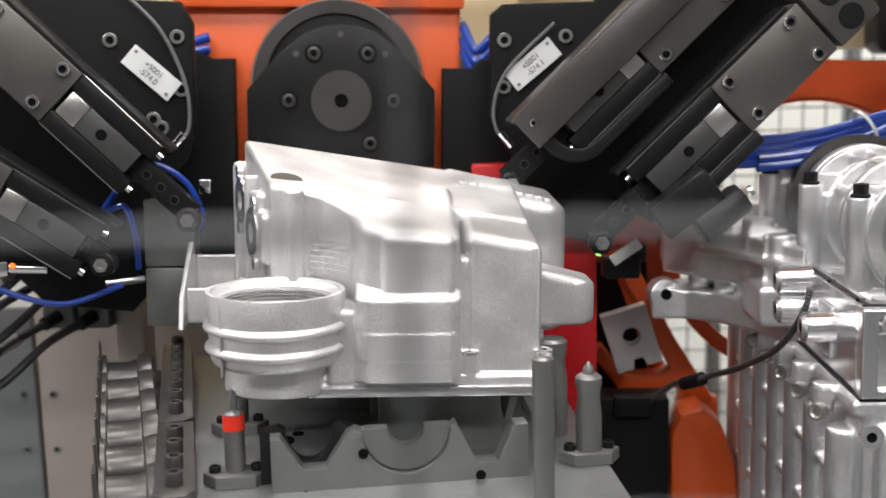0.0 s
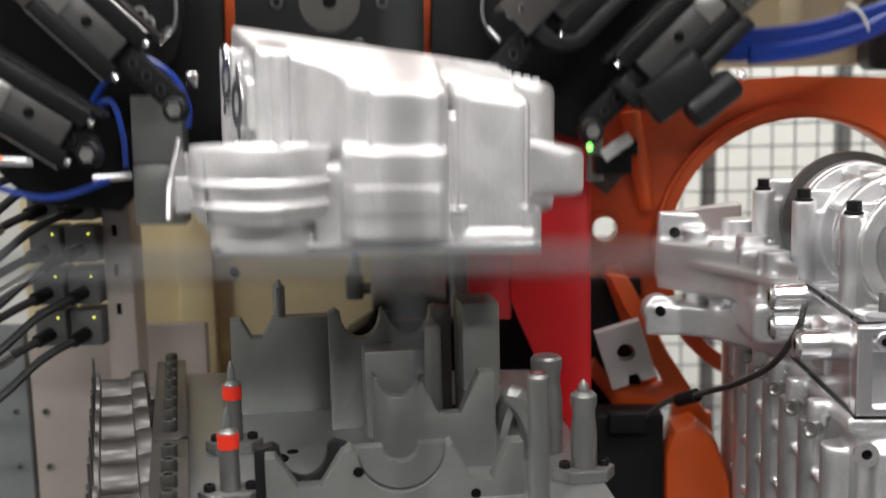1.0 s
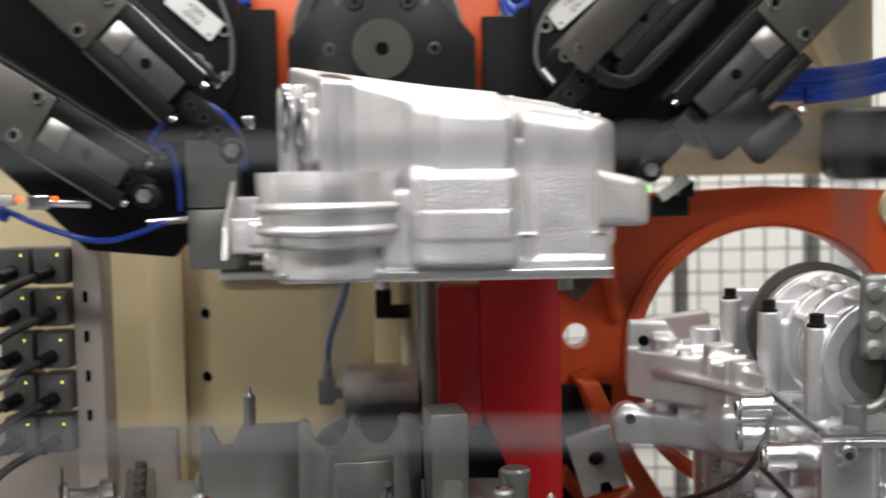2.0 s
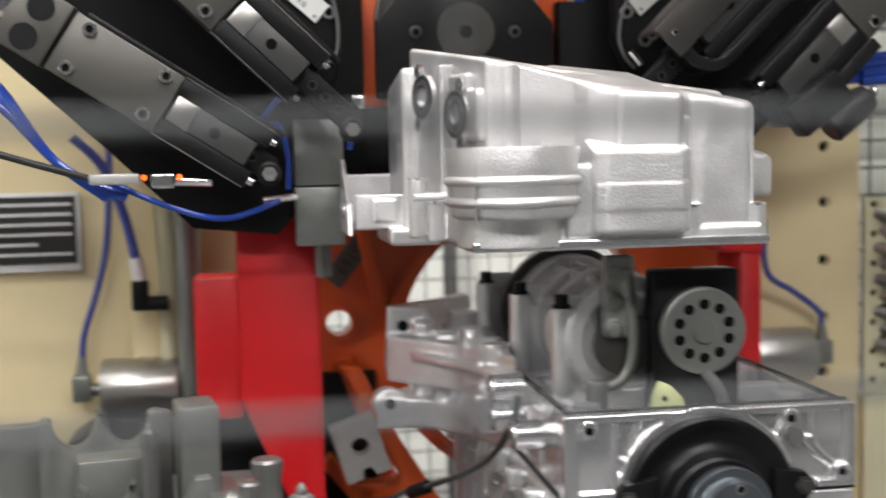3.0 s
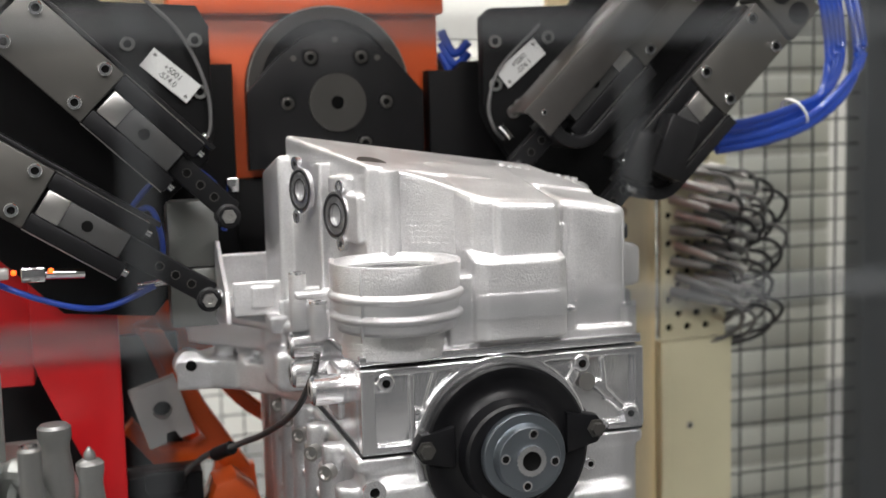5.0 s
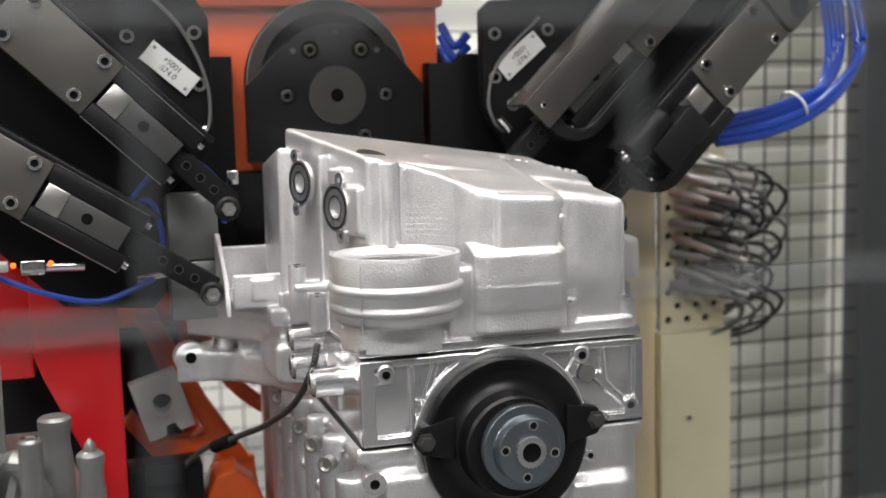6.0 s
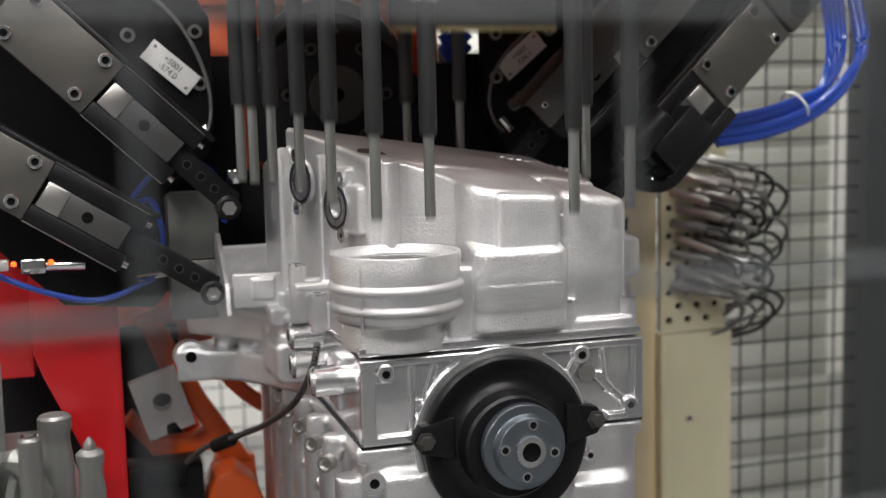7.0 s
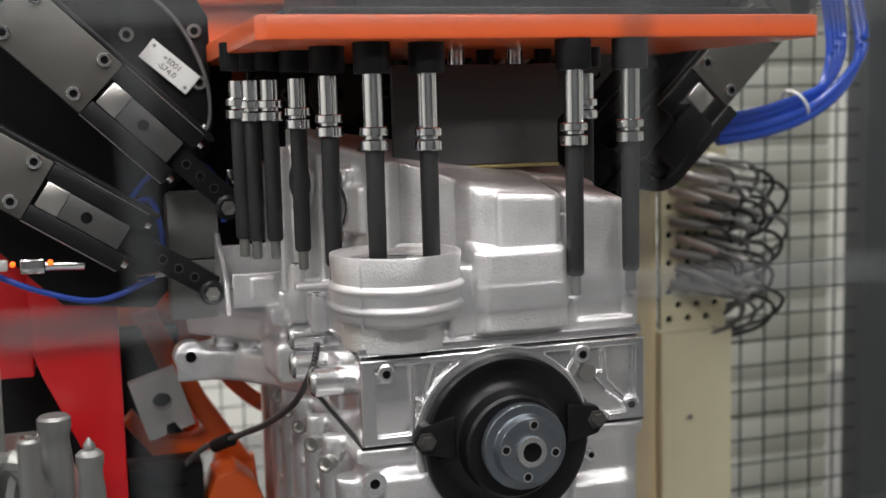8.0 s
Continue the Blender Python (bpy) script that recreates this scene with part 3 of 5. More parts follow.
# boss that carries the second port
WALL = Matrix.Translation((0.4895, 1.133, 1.314)) @ Matrix.Rotation(math.atan2(-0.303, -0.953) - math.pi, 4, "Z")
bx(bm, -0.004, 0.032, -0.046, -0.004, -0.028, 0.024, 0.005, 3, WALL)
bx(bm, -0.004, 0.030, -0.020, 0.020, 0.022, 0.042, 0.004, 3, WALL)
# vertical rib between the ports
bx(bm, -0.0035, 0.01, 0.036, 0.046, -0.09, 0.055, 0.002, 2, WALL)
# right rear lump and snout
slab(bm, [(0.69, 1.195), (0.810, 1.205), (0.823, 1.222), (0.823, 1.35), (0.69, 1.35)], lambda x, y: 1.358 - 0.22 * (x - 0.69) + 0.04 * (y - 1.20), 1.19, 0.011)
slab(bm, [(0.745, 1.100), (0.826, 1.108), (0.838, 1.122), (0.838, 1.165), (0.745, 1.172)], lambda x, y: 1.286 - 0.24 * (x - 0.745), 1.218, 0.008)
for xx, yy, zz, rr in ((0.452, 1.20, 1.246, 0.010), (0.462, 1.135, 1.222, 0.009)):
    cy(bm, (xx, yy, 1.18), (xx, yy, zz), rr)
bx(bm, 0.442, 0.485, 1.155, 1.170, 1.222, 1.230, 0.002)
bx(bm, 0.448, 0.485, 1.192, 1.207, 1.222, 1.230, 0.002)
prism(bm, [(0.455, 1.184), (0.485, 1.184), (0.485, 1.235), (0.462, 1.225)], "y", 1.158, 1.162)
prism(bm, [(1.13, 1.182), (1.23, 1.182), (1.20, 1.212), (1.15, 1.206)], "x", 0.462, 0.486)
# bolt columns
for xx, yy, zz in ((0.6985, 1.013, 1.2165), (0.7685, 1.016, 1.2165), (0.772, 1.1, 1.2165)):
    cy(bm, (xx, yy, 1.178), (xx, yy, zz), 0.0095)
body = cast(part("casting", bm, PANCAST, pan, "sand-cast aluminium body"), 0.00125, 2)
bm = B()
# left rear ear that the clamp holds: an open tray with a slanted end wall
bx(bm, 0.383, 0.475, 1.225, 1.300, 1.196, 1.204, 0.002)
bx(bm, 0.383, 0.452, 1.225, 1.231, 1.196, 1.236, 0.002)
bx(bm, 0.404, 0.43, 1.222, 1.232, 1.205, 1.23, 0.002)
prism(bm, [(1.215, 1.19), (1.225, 1.225), (1.300, 1.276), (1.31, 1.276), (1.325, 1.235), (1.33, 1.19)], "x", 0.374, 0.3795)
bx(bm, 0.376, 0.45, 1.322, 1.330, 1.19, 1.258, 0.002)
bx(bm, 0.438, 0.446, 1.225, 1.33, 1.19, 1.262, 0.002)
bx(bm, 0.42, 0.478, 1.20, 1.335, 1.178, 1.198, 0.004)
bmesh.ops.scale(bm, vec=(1.05, 1.05, 1.05), space=Matrix.Translation((-0.231, 0.074, -1.415)), verts=bm.verts)
cast(part("ear", bm, PANCAST, pan, "cast clamping ear"), 0.00125, 2)
bm = B()
prism(bm, [(0.4745, 0.9995), (0.7755, 0.9995), (0.778, 1.02), (0.7755, 1.58), (0.4745, 1.58)], "z", 1.1765, 1.186, 0.0015)
part("flange", bm, MILLED, pan, "milled mating flange")
# filter cup, open above
PROF = [(0.034, 0.0095), (0.049, 0.0105), (0.0535, 0.0128), (0.0552, 0.0165), (0.0555, 0.022), (0.0595, 0.0245), (0.0605, 0.027), (0.0595, 0.0295), (0.0565, 0.032), (0.057, 0.042), (0.0605, 0.0445), (0.0615, 0.047), (0.0605, 0.0495), (0.0575, 0.052), (0.0590, 0.077), (0.0585, 0.079), (0.0550, 0.079), (0.0542, 0.077), (0.0535, 0.0755), (0.051, 0.074), (0.0505, 0.072), (0.049, 0.071), (0.049, 0.050), (0.047, 0.048), (0.046, 0.015)]
cup = part("filter_cup", lathe(B(), (0.518, 1.018, 1.198), (0, 0, 1), [(r * 1.1, z) for r, z in PROF], 72), PANCAST, pan, "ribbed round filter cup", 50)
bm = B()
for zz in (1.2655, 1.2620, 1.2585):
    ringm(bm, (0.518, 1.018, zz), (0, 0, 1), 0.0500, 0.0535, 0.0013, 56)
part("thread", bm, MILLED, cup, "cut inner thread")
# raised dark disc painted in for the shade deep in the cup
part("cup_shade_disc", cy(B(), (0.518, 1.018, 1.250), (0.518, 1.018, 1.2545), 0.0515, seg=56), DISCM, cup)
part("cup_seam", bx(B(), 0.4715, 0.4735, 0.972, 0.978, 1.205, 1.272, 0.0006), CASTDK, cup)
# ports of the left side
WN = Vector((-0.948, -0.318, 0))
WT = Vector((0.318, -0.948, 0))
for xx, yy, zz, lean in ((0.4675, 1.222, 1.337, -1), (0.4885, 1.133, 1.314, 1)):
    c = Vector((xx, yy, zz))
    port = part("port", ringm(B(), c, WN, 0.012, 0.0255, 0.005, 40), MILLED, pan, "milled round port")
    part("seal_groove", ringm(B(), c + WN * 0.0048, WN, 0.0205, 0.0232, 0.0006, 40), GASKET, port)
    part("bore_edge", ringm(B(), c + WN * 0.0048, WN, 0.0115, 0.0132, 0.0006, 40), GASKET, port)
    part("bore", cy(B(), c - WN * 0.002, c + WN * 0.001, 0.0125, seg=28), CASTDK, port)
    for s in (-1, 1):
        q = c + WT * (lean * 0.010) + Vector((0, 0, s * 0.030))
        lg = part("lug", ringm(B(), q, WN, 0.003, 0.008, 0.0055, 20), MILLED, port)
        part("hole", cy(B(), q + WN * 0.001, q + WN * 0.003, 0.0031, seg=12), HOLESHADE, lg)
for xx, yy, zz in ((0.6985, 1.013, 1.2165), (0.7685, 1.016, 1.2165), (0.772, 1.1, 1.2165), (0.452, 1.20, 1.246), (0.462, 1.135, 1.222)):
    ringm(bm := B(), (xx, yy, zz - 0.002), (0, 0, 1), 0.0048, 0.0098, 0.003, 20)
    bs = part("bolt_seat", bm, MILLED, pan)
    part("hole", cy(B(), (xx, yy, zz - 0.001), (xx, yy, zz + 0.0004), 0.0049, seg=16), HOLESHADE, bs)
# a shallow roof recess, its shade put in as a dark disc
bm = B()
lathe(bm, (0.522, 1.118, roof(0.522, 1.118) - 0.0012), (0.167, -0.236, 1), [(0.0165, 0), (0.016, 0.0018)], 28)
part("recess_shade_disc", bm, DISCM, pan, "dark disc for the shade in a shallow round recess")
for k in range(10):
    part("cast_mark", bx(B(), 0.704 + 0.0105 * k, 0.7105 + 0.0105 * k, 1.222, 1.234, 1.353 - 0.0023 * k, 1.3585 - 0.0023 * k, 0.0008), PANCAST, pan)
for k in range(6):
    for j in range(5):
        a, b = 0.547 + 0.0078 * j, 0.5532 + 0.0078 * j + (0.0016 if (j + k) % 3 else -0.001)
        ya = 1.081 - 0.046 * ((a - 0.541) / 0.05) ** 2.2
        yb = 1.081 - 0.046 * ((b - 0.541) / 0.05) ** 2.2
        bm = B()
        prism(bm, [(a, ya - 0.0012), (b, yb - 0.0012), (b, yb + 0.002), (a, ya + 0.002)], "z", 1.313 - 0.0058 * k, 1.3154 - 0.0058 * k)
        part("cast_letter_bar", bm, PANCAST, pan)
for yy in (1.345, 1.318):
    ringm(bm := B(), (0.3810, yy, 1.207), (-1, 0, 0), 0.004, 0.009, 0.002, 20)
    part("ear_bore", bm, MILLED, pan)


# ---- robot gripper ----
GB = (0.541, 1.40, 1.437)
# the gripper is drawn at 1 : 1.06 and enlarged about the point below
GROW = 1.06
GSEAT = Vector((0.231, -0.074, 1.415)) + GROW * (Vector(GB) - Vector((0.231, -0.074, 1.415)))
grip = thing("robot_gripper", GB, "dark steel robot gripper with orange wrist bracket and four clamps", "robot gripper")
bm = B()
bx(bm, 0.346, 0.688, 1.405, 1.47, 1.30, 1.560, 0.006)
bx(bm, 0.339, 0.692, 1.388, 1.47, 1.548, 1.572, 0.005)
bracket = part("wrist_bracket", bm, ORANGE, grip, "orange painted wrist bracket")
bm = B()
cy(bm, (0.536, 1.404, 1.454), (0.536, 1.388, 1.454), 0.106, seg=64, bev=0.003)
part("backing_disc", bm, BLACK, grip)
bm = B()
ringm(bm, (0.536, 1.388, 1.454), (0, -1, 0), 0.088, 0.103, 0.004, 64)
part("disc_ring", bm, COVERM, grip)
# bright ring that imitates the gloss along the disc edge
ringm(bm := B(), (0.536, 1.3885, 1.454), (0, -1, 0), 0.1035, 0.1052, 0.0015, 72)
part("disc_ring", bm, STEEL, grip, "thin bright ring for the gloss on the disc edge")
k = 0.000688
outline = [(-165, -10), (-165, -118), (165, -118), (165, -10), (165, 18), (108, 82), (62, 118), (30, 129), (0, 132), (-30, 129), (-62, 118), (-108, 82), (-165, 18)]
bm = B()
prism(bm, [(0.541 + u * k, 1.437 + v * k) for u, v in outline], "y", 1.366, 1.387, 0.0015)
face = part("tool_plate", bm, BLACKSAT, grip, "dark anodised tool plate")
bm = B()
ringm(bm, (0.541, 1.366, 1.437), (0, -1, 0), 0.0085, 0.0365, 0.004, 48)
hubdisc = part("centre_disc", bm, DISCM, face, "dull steel centring disc")
part("bore", cy(B(), (0.541, 1.367, 1.437), (0.541, 1.3635, 1.437), 0.0088, seg=24), HOLESHADE, hubdisc)
for u, v in ((-47, 82), (47, 82), (-92, 0), (92, 0), (50, -75)):
    ringm(bm := B(), (0.541 + u * k, 1.3662, 1.437 + v * k), (0, -1, 0), 0.0085, 0.0115, 0.001, 24)
    part("counterbore", bm, BLACK, face)
    cap_screw(face, (0.541 + u * k, 1.3655, 1.437 + v * k), (0, -1, 0), 0.008, 0.003, DISCM)
for u, v in ((-78, 81), (78, 81), (0, 115)):
    part("pin_hole", cy(B(), (0.541 + u * k, 1.367, 1.437 + v * k), (0.541 + u * k, 1.3652, 1.437 + v * k), 0.0038, seg=14), PLATE, face)
bm = B()
prism(bm, [(0.30, 1.20), (0.412, 1.20), (0.412, 1.487), (0.385, 1.487), (0.372, 1.495), (0.30, 1.495)], "y", 1.372, 1.402, 0.003)
part("side_yoke", bm, CARRIER, grip, "dark steel yoke")
bm = B()
prism(bm, [(0.800, 1.22), (0.664, 1.22), (0.664, 1.476), (0.70, 1.476), (0.71, 1.487), (0.80, 1.487)], "y", 1.372, 1.402, 0.003)
part("side_yoke", bm, CARRIER, grip, "dark steel yoke")
bm = B()
bx(bm, 0.40, 0.68, 1.392, 1.404, 1.20, 1.345, 0.003)
part("cross_plate", bm, CARRIER, grip)
# robot arm above
bm = B()
cy(bm, (0.536, 1.47, 1.48), (0.536, 1.62, 1.48), 0.11, seg=48, bev=0.008)
bx(bm, 0.42, 0.66, 1.60, 1.85, 1.40, 1.68, 0.03, 3)
part("wrist", bm, ORANGEDK, grip, "orange robot wrist")
bm = B()
bx(bm, 0.30, 0.78, 1.42, 1.50, 1.60, 1.62, 0.003)
for i in range(7):
    cy(bm, (0.33 + 0.055 * i, 1.41, 1.578), (0.33 + 0.055 * i, 1.41, 1.66), 0.010 + 0.004 * (i % 2), seg=16)
part("valve_manifold", bm, BLACKSAT, grip, "dark valve manifold")
# carrier plates with nameplates
bm = B()
prism(bm, [(0.20, 1.20), (0.30, 1.19), (0.318, 1.21), (0.318, 1.32), (0.372, 1.37), (0.380, 1.40), (0.380, 1.528), (0.366, 1.552), (0.26, 1.556), (0.05, 1.70), (-0.05, 1.66), (-0.05, 1.44), (0.10, 1.30)], "y", 1.315, 1.338, 0.003)
carL = part("carrier_plate", bm, CARRIER, grip, "black carrier plate")
bm = B()
prism(bm, [(0.726, 1.42), (0.738, 1.395), (0.762, 1.36), (0.785, 1.285), (0.845, 1.268), (0.868, 1.29), (0.93, 1.33), (1.02, 1.45), (1.14, 1.62), (1.10, 1.72), (0.95, 1.70), (0.85, 1.556), (0.74, 1.552), (0.726, 1.54)], "y", 1.335, 1.358, 0.003)
carR = part("carrier_plate", bm, CARRIER, grip, "black carrier plate")
for par, pts, yy in ((carL, ((0.287, 1.508), (0.363, 1.512), (0.366, 1.452), (0.333, 1.418), (0.342, 1.408), (0.28, 1.40)), 1.315), (carR, ((0.742, 1.51), (0.815, 1.515), (0.742, 1.455), (0.766, 1.420), (0.775, 1.428), (0.81, 1.46)), 1.335)):
    for px, pz in pts:
        cap_screw(par, (px, yy, pz), (0, -1, 0), 0.0085, 0.004, TOOL)


def nameplate(par, cx, cz, yy, ang, l1, l2):
    m = Matrix.Translation((cx, yy, cz)) @ Matrix.Rotation(radians(90), 4, "X") @ Matrix.Rotation(radians(ang), 4, "Z")
    bm = B()
    bx(bm, -0.034, 0.034, -0.0135, 0.0135, 0.0, 0.0025, 0.0006, 1, m)
    pl = part("nameplate", bm, WHITELAB, par, "small white engraved nameplate")
    for dx in (-0.028, 0.028):
        bm = B()
        c = m @ Vector((dx, dx * 0.28 if ang > 0 else -dx * 0.28, 0.0025))
        lathe(bm, c, (0, -1, 0), [(0.0022, 0), (0.002, 0.001)], 10)
        part("rivet", bm, TOOL, pl)
    for body, dz in ((l1, 0.0045), (l2, -0.0055)):
        w = writing(par, body, 0.0098, m @ Matrix.Translation((0.0, dz, 0.0028)))
    return pl


nameplate(carL, 0.333, 1.471, 1.312, -41, "+S001", "-S74.0")
nameplate(carR, 0.776, 1.482, 1.332, 40, "+S001", "-S74.1")


def clamp(tip, side, yc, arm_len=0.075, house=0.125, lean=45, cover=False):
    """A pneumatic power clamp that leans at an angle; side 1 points right and down, -1 left and down."""
    c, s = math.cos(radians(lean)), math.sin(radians(lean))
    m = Matrix(((side * c, 0, side * s, tip[0]), (0, side * 1.0, 0, yc), (-s, 0, c, tip[1]), (0, 0, 0, 1)))
    f = -side
    def P(x, y, z):
        return m @ Vector((x, f * y, z))
    bodies = []
    # arm with holes
    bm = B()
    bx(bm, -arm_len - 0.03, 0.004, -0.008, 0.008, -0.0135, 0.0135, 0.002, 2, m)
    arm = part("clamp_arm", bm, BLACK, grip, "black clamping arm")
    for dx in (-0.022, -0.042, -0.062):
        q = P(dx, 0.008, 0)
        ringm(bm := B(), q, (0, -1, 0), 0.0042, 0.0052, 0.0008, 16)
        part("hole_rim", bm, DISCM, arm)
        part("hole", cy(B(), q, q + Vector((0, -0.0006, 0)), 0.0043, seg=14), HOLESHADE, arm)
    bm = B()
    q = P(0.004, -0.010, -0.006)
    lathe(bm, q, (0, -1, 0), [(0.014, 0), (0.014, 0.018), (0.011, 0.020), (0.011, 0.024)], 20)
    pad = part("roller", bm, BLACKSAT, arm)
    bm = B()
    q = P(0.004, 0.014, -0.006)
    lathe(bm, q, (0, -1, 0), [(0.0085, 0), (0.008, 0.004), (0.004, 0.004), (0.0035, 0.0015)], 6)
    part("hex_screw", bm, STEEL, pad)
    # housing
    x1, x0 = -arm_len, -arm_len - house
    bm = B()
    bx(bm, x0, x1 - 0.01, -0.010 if side > 0 else -0.021, 0.021 if side > 0 else 0.010, -0.02, 0.02, 0.002, 2, m)
    hs = part("housing", bm, BLACK, grip, "black clamp housing")
    part("cheek", bx(B(), x0, x1, -0.021, 0.021, -0.034, -0.014, 0.003, 2, m), BLACK, hs)
    part("cheek", bx(B(), x0, x1, -0.021, 0.021, 0.016, 0.036, 0.003, 2, m), BLACK, hs)
    bm = B()
    ya, yb = (-0.0205, -0.008) if side > 0 else (0.008, 0.0205)
    bx(bm, x0 + 0.028, x1 - 0.012, ya, yb, -0.0135, 0.0155, 0.0012, 2, m)
    slide = part("slide_bar", bm, BLKPAINT, hs, "dark grey slide bar")
    part("hole", cy(B(), P((x0 + x1) / 2, 0.0203, 0.001), P((x0 + x1) / 2, 0.0209, 0.001), 0.0062, seg=18), HOLESHADE, slide)
    # edge highlights of the black cheeks, modelled as thin bright bars
    for dz in (-0.0345, 0.0365):
        part("edge_highlight", cy(B(), P(x0, 0.0212, dz), P(x1 - 0.002, 0.0212, dz), 0.0006, seg=6), STEEL, hs, "thin bright line for the edge highlight")
    if side < 0:
        # guard shell that wraps round the lower corner of the housing
        arc = [(x1 - 0.020 + 0.044 * math.cos(a), -0.006 + 0.044 * math.sin(a)) for a in (-math.pi / 2 + math.pi / 2 * j / 10 for j in range(11))]
        inner = [(x1 - 0.022 + 0.030 * math.cos(a), -0.006 + 0.030 * math.sin(a)) for a in (-math.pi / 2 * j / 10 for j in range(11))]
        shell = [(x0 - 0.004, -0.050)] + arc + [(x1 + 0.024, 0.014), (x1 + 0.008, 0.014)] + inner + [(x0 - 0.004, -0.036)]
        prism(bm := B(), shell, "y", -0.022, 0.026, 0.002, m)
        part("guard_shell", bm, BLACKSAT, hs, "dark grey rounded guard shell")
    bm = B()
    bx(bm, x0 + 0.004, x0 + 0.03, 0.010, 0.0225, -0.014, 0.016, 0.002, 2, m) if side < 0 else bx(bm, x0 + 0.004, x0 + 0.03, -0.0225, -0.010, -0.014, 0.016, 0.002, 2, m)
    part("sleeve_end", bm, STEEL, hs, "bright steel sleeve end")
    for dz in (-0.024, 0.026):
        bm = B()
        cy(bm, P(x1, 0.012, dz), P(x1 + 0.006, 0.012, dz), 0.0045, seg=12)
        part("stud", bm, CHROME, hs)
    # body plate with screws
    xb1, xb0 = x0, x0 - 0.13
    bm = B()
    bx(bm, xb0, xb1, -0.022, 0.022, -0.034, 0.036, 0.002, 2, m)
    bd = part("cylinder_body", bm, PLATE, grip, "satin nickel cylinder body")
    for dx, dz in ((-0.018, -0.022), (-0.018, 0.026), (-0.11, -0.022), (-0.11, 0.026)):
        cap_screw(bd, P(xb1 + dx, 0.022, dz), (0, -1, 0), 0.0075, 0.005, CHROME)
    bm = B()
    bx(bm, xb0 - 0.062, xb0 - 0.004, -0.024, 0.024, -0.036, 0.038, 0.003, 2, m)
    eb = part("end_block", bm, PLATE, grip, "nickel end block")
    # two large holes, their shade laid on as flat dark discs
    for dz in (-0.017, 0.019):
        ringm(bm := B(), P(xb0 - 0.033, 0.0245, dz), (0, -1, 0), 0.0, 0.0145, 0.0006, 28)
        part("large_hole_shade", bm, BLACKSAT, eb)
    bm = B()
    bx(bm, xb0 + 0.01, x1 + 0.01, -0.018, 0.018, 0.0365, 0.042, 0.0015, 2, m)
    part("guide_strip", bm, COVERM if cover else BLACKSAT, hs)
    bm = B()
    cy(bm, P(xb0 - 0.062, 0.0, 0.0), P(xb0 - 0.10, 0.0, 0.0), 0.012, seg=6)
    part("air_fitting", bm, CHROME, eb)
    if cover:
        # sheet cover over the housing
        bm = B()
        bx(bm, x0 - 0.12, x1 + 0.032, -0.020, 0.0365, 0.044, 0.049, 0.002, 2, m)
        bx(bm, x0 - 0.12, x1 + 0.03, 0.032, 0.037, 0.004, 0.046, 0.002, 2, m)
        cv = part("guard_cover", bm, COVERM, grip, "smoked steel guard strip")
        cap_screw(cv, P(x1 + 0.015, 0.037, 0.03), (0, -1, 0), 0.004, 0.003, CHROME)
    return arm


clamp((0.384, 1.318), 1, 1.238, 0.068, 0.113, 44)
low_arm = clamp((0.360, 1.224), 1, 1.232, 0.098, 0.113, 33)
clamp((0.742, 1.354), -1, 1.262, 0.075, 0.125, cover=True)
# second right clamp with a curved black arm
clamp((0.842, 1.290), -1, 1.240, 0.070, 0.130)
bm = B()
lathe(bm, (0.945, 1.20, 1.300), (0.78, 0, 0.62), [(0.016, 0), (0.019, 0.003), (0.019, 0.055), (0.016, 0.062), (0.006, 0.064)], 28)
bx(bm, -0.045, 0.03, -0.02, 0.012, -0.020, 0.022, 0.003, 2, Matrix.Translation((0.935, 1.205, 1.335)) @ Matrix.Rotation(radians(-38), 4, "Y"))
swing = part("swing_cylinder", bm, BLACKSAT, grip, "dark steel swing cylinder")
cap_screw(swing, (0.999, 1.198, 1.343), (0.78, 0, 0.62), 0.006, 0.006, CHROME)
# steel jaw blocks
for z0, z1 in ((1.2475, 1.325), (1.176, 1.2455)):
    bm = B()
    bx(bm, 0.320, 0.378, 1.30, 1.345, z0, z1, 0.0015)
    jaw = part("jaw_block", bm, TOOL, grip, "bare steel jaw block")
    ringm(bm := B(), (0.335, 1.2995, (z0 + z1) / 2), (0, -1, 0), 0.003, 0.006, 0.0008, 18)
    part("hole_rim", bm, TOOL, jaw)
# sensors, hoses and cables on the gripper
def hose(pts, r, mat, label="", par=grip):
    bm = B()
    tube(bm, pts, r, 10)
    return part("hose" if r > 0.0025 else "cable", bm, mat, par, label)


hose([(0.265, 1.30, 1.30), (0.30, 1.285, 1.345), (0.335, 1.28, 1.368), (0.37, 1.285, 1.35), (0.388, 1.29, 1.315), (0.385, 1.30, 1.29)], 0.0035, BLUE, "bright blue pneumatic hose")
hose([(0.27, 1.30, 1.305), (0.30, 1.29, 1.32), (0.312, 1.29, 1.285), (0.312, 1.30, 1.245)], 0.0035, BLUE, "bright blue pneumatic hose")
hose([(0.12, 1.25, 1.255), (0.18, 1.245, 1.228), (0.24, 1.25, 1.214), (0.30, 1.27, 1.232)], 0.0035, BLUE, "bright blue pneumatic hose")
bm = B()
cy(bm, (0.28, 1.27, 1.233), (0.32, 1.29, 1.235), 0.0045, seg=12)
part("plug", bm, CHROME, grip, "bright metal plug")
bm = B()
cy(bm, (0.185, 1.235, 1.258), (0.225, 1.24, 1.256), 0.006, seg=14)
bx(bm, 0.16, 0.185, 1.228, 1.242, 1.25, 1.266, 0.002)
part("sensor", bm, CHROME, grip, "metal proximity sensor with orange diode")
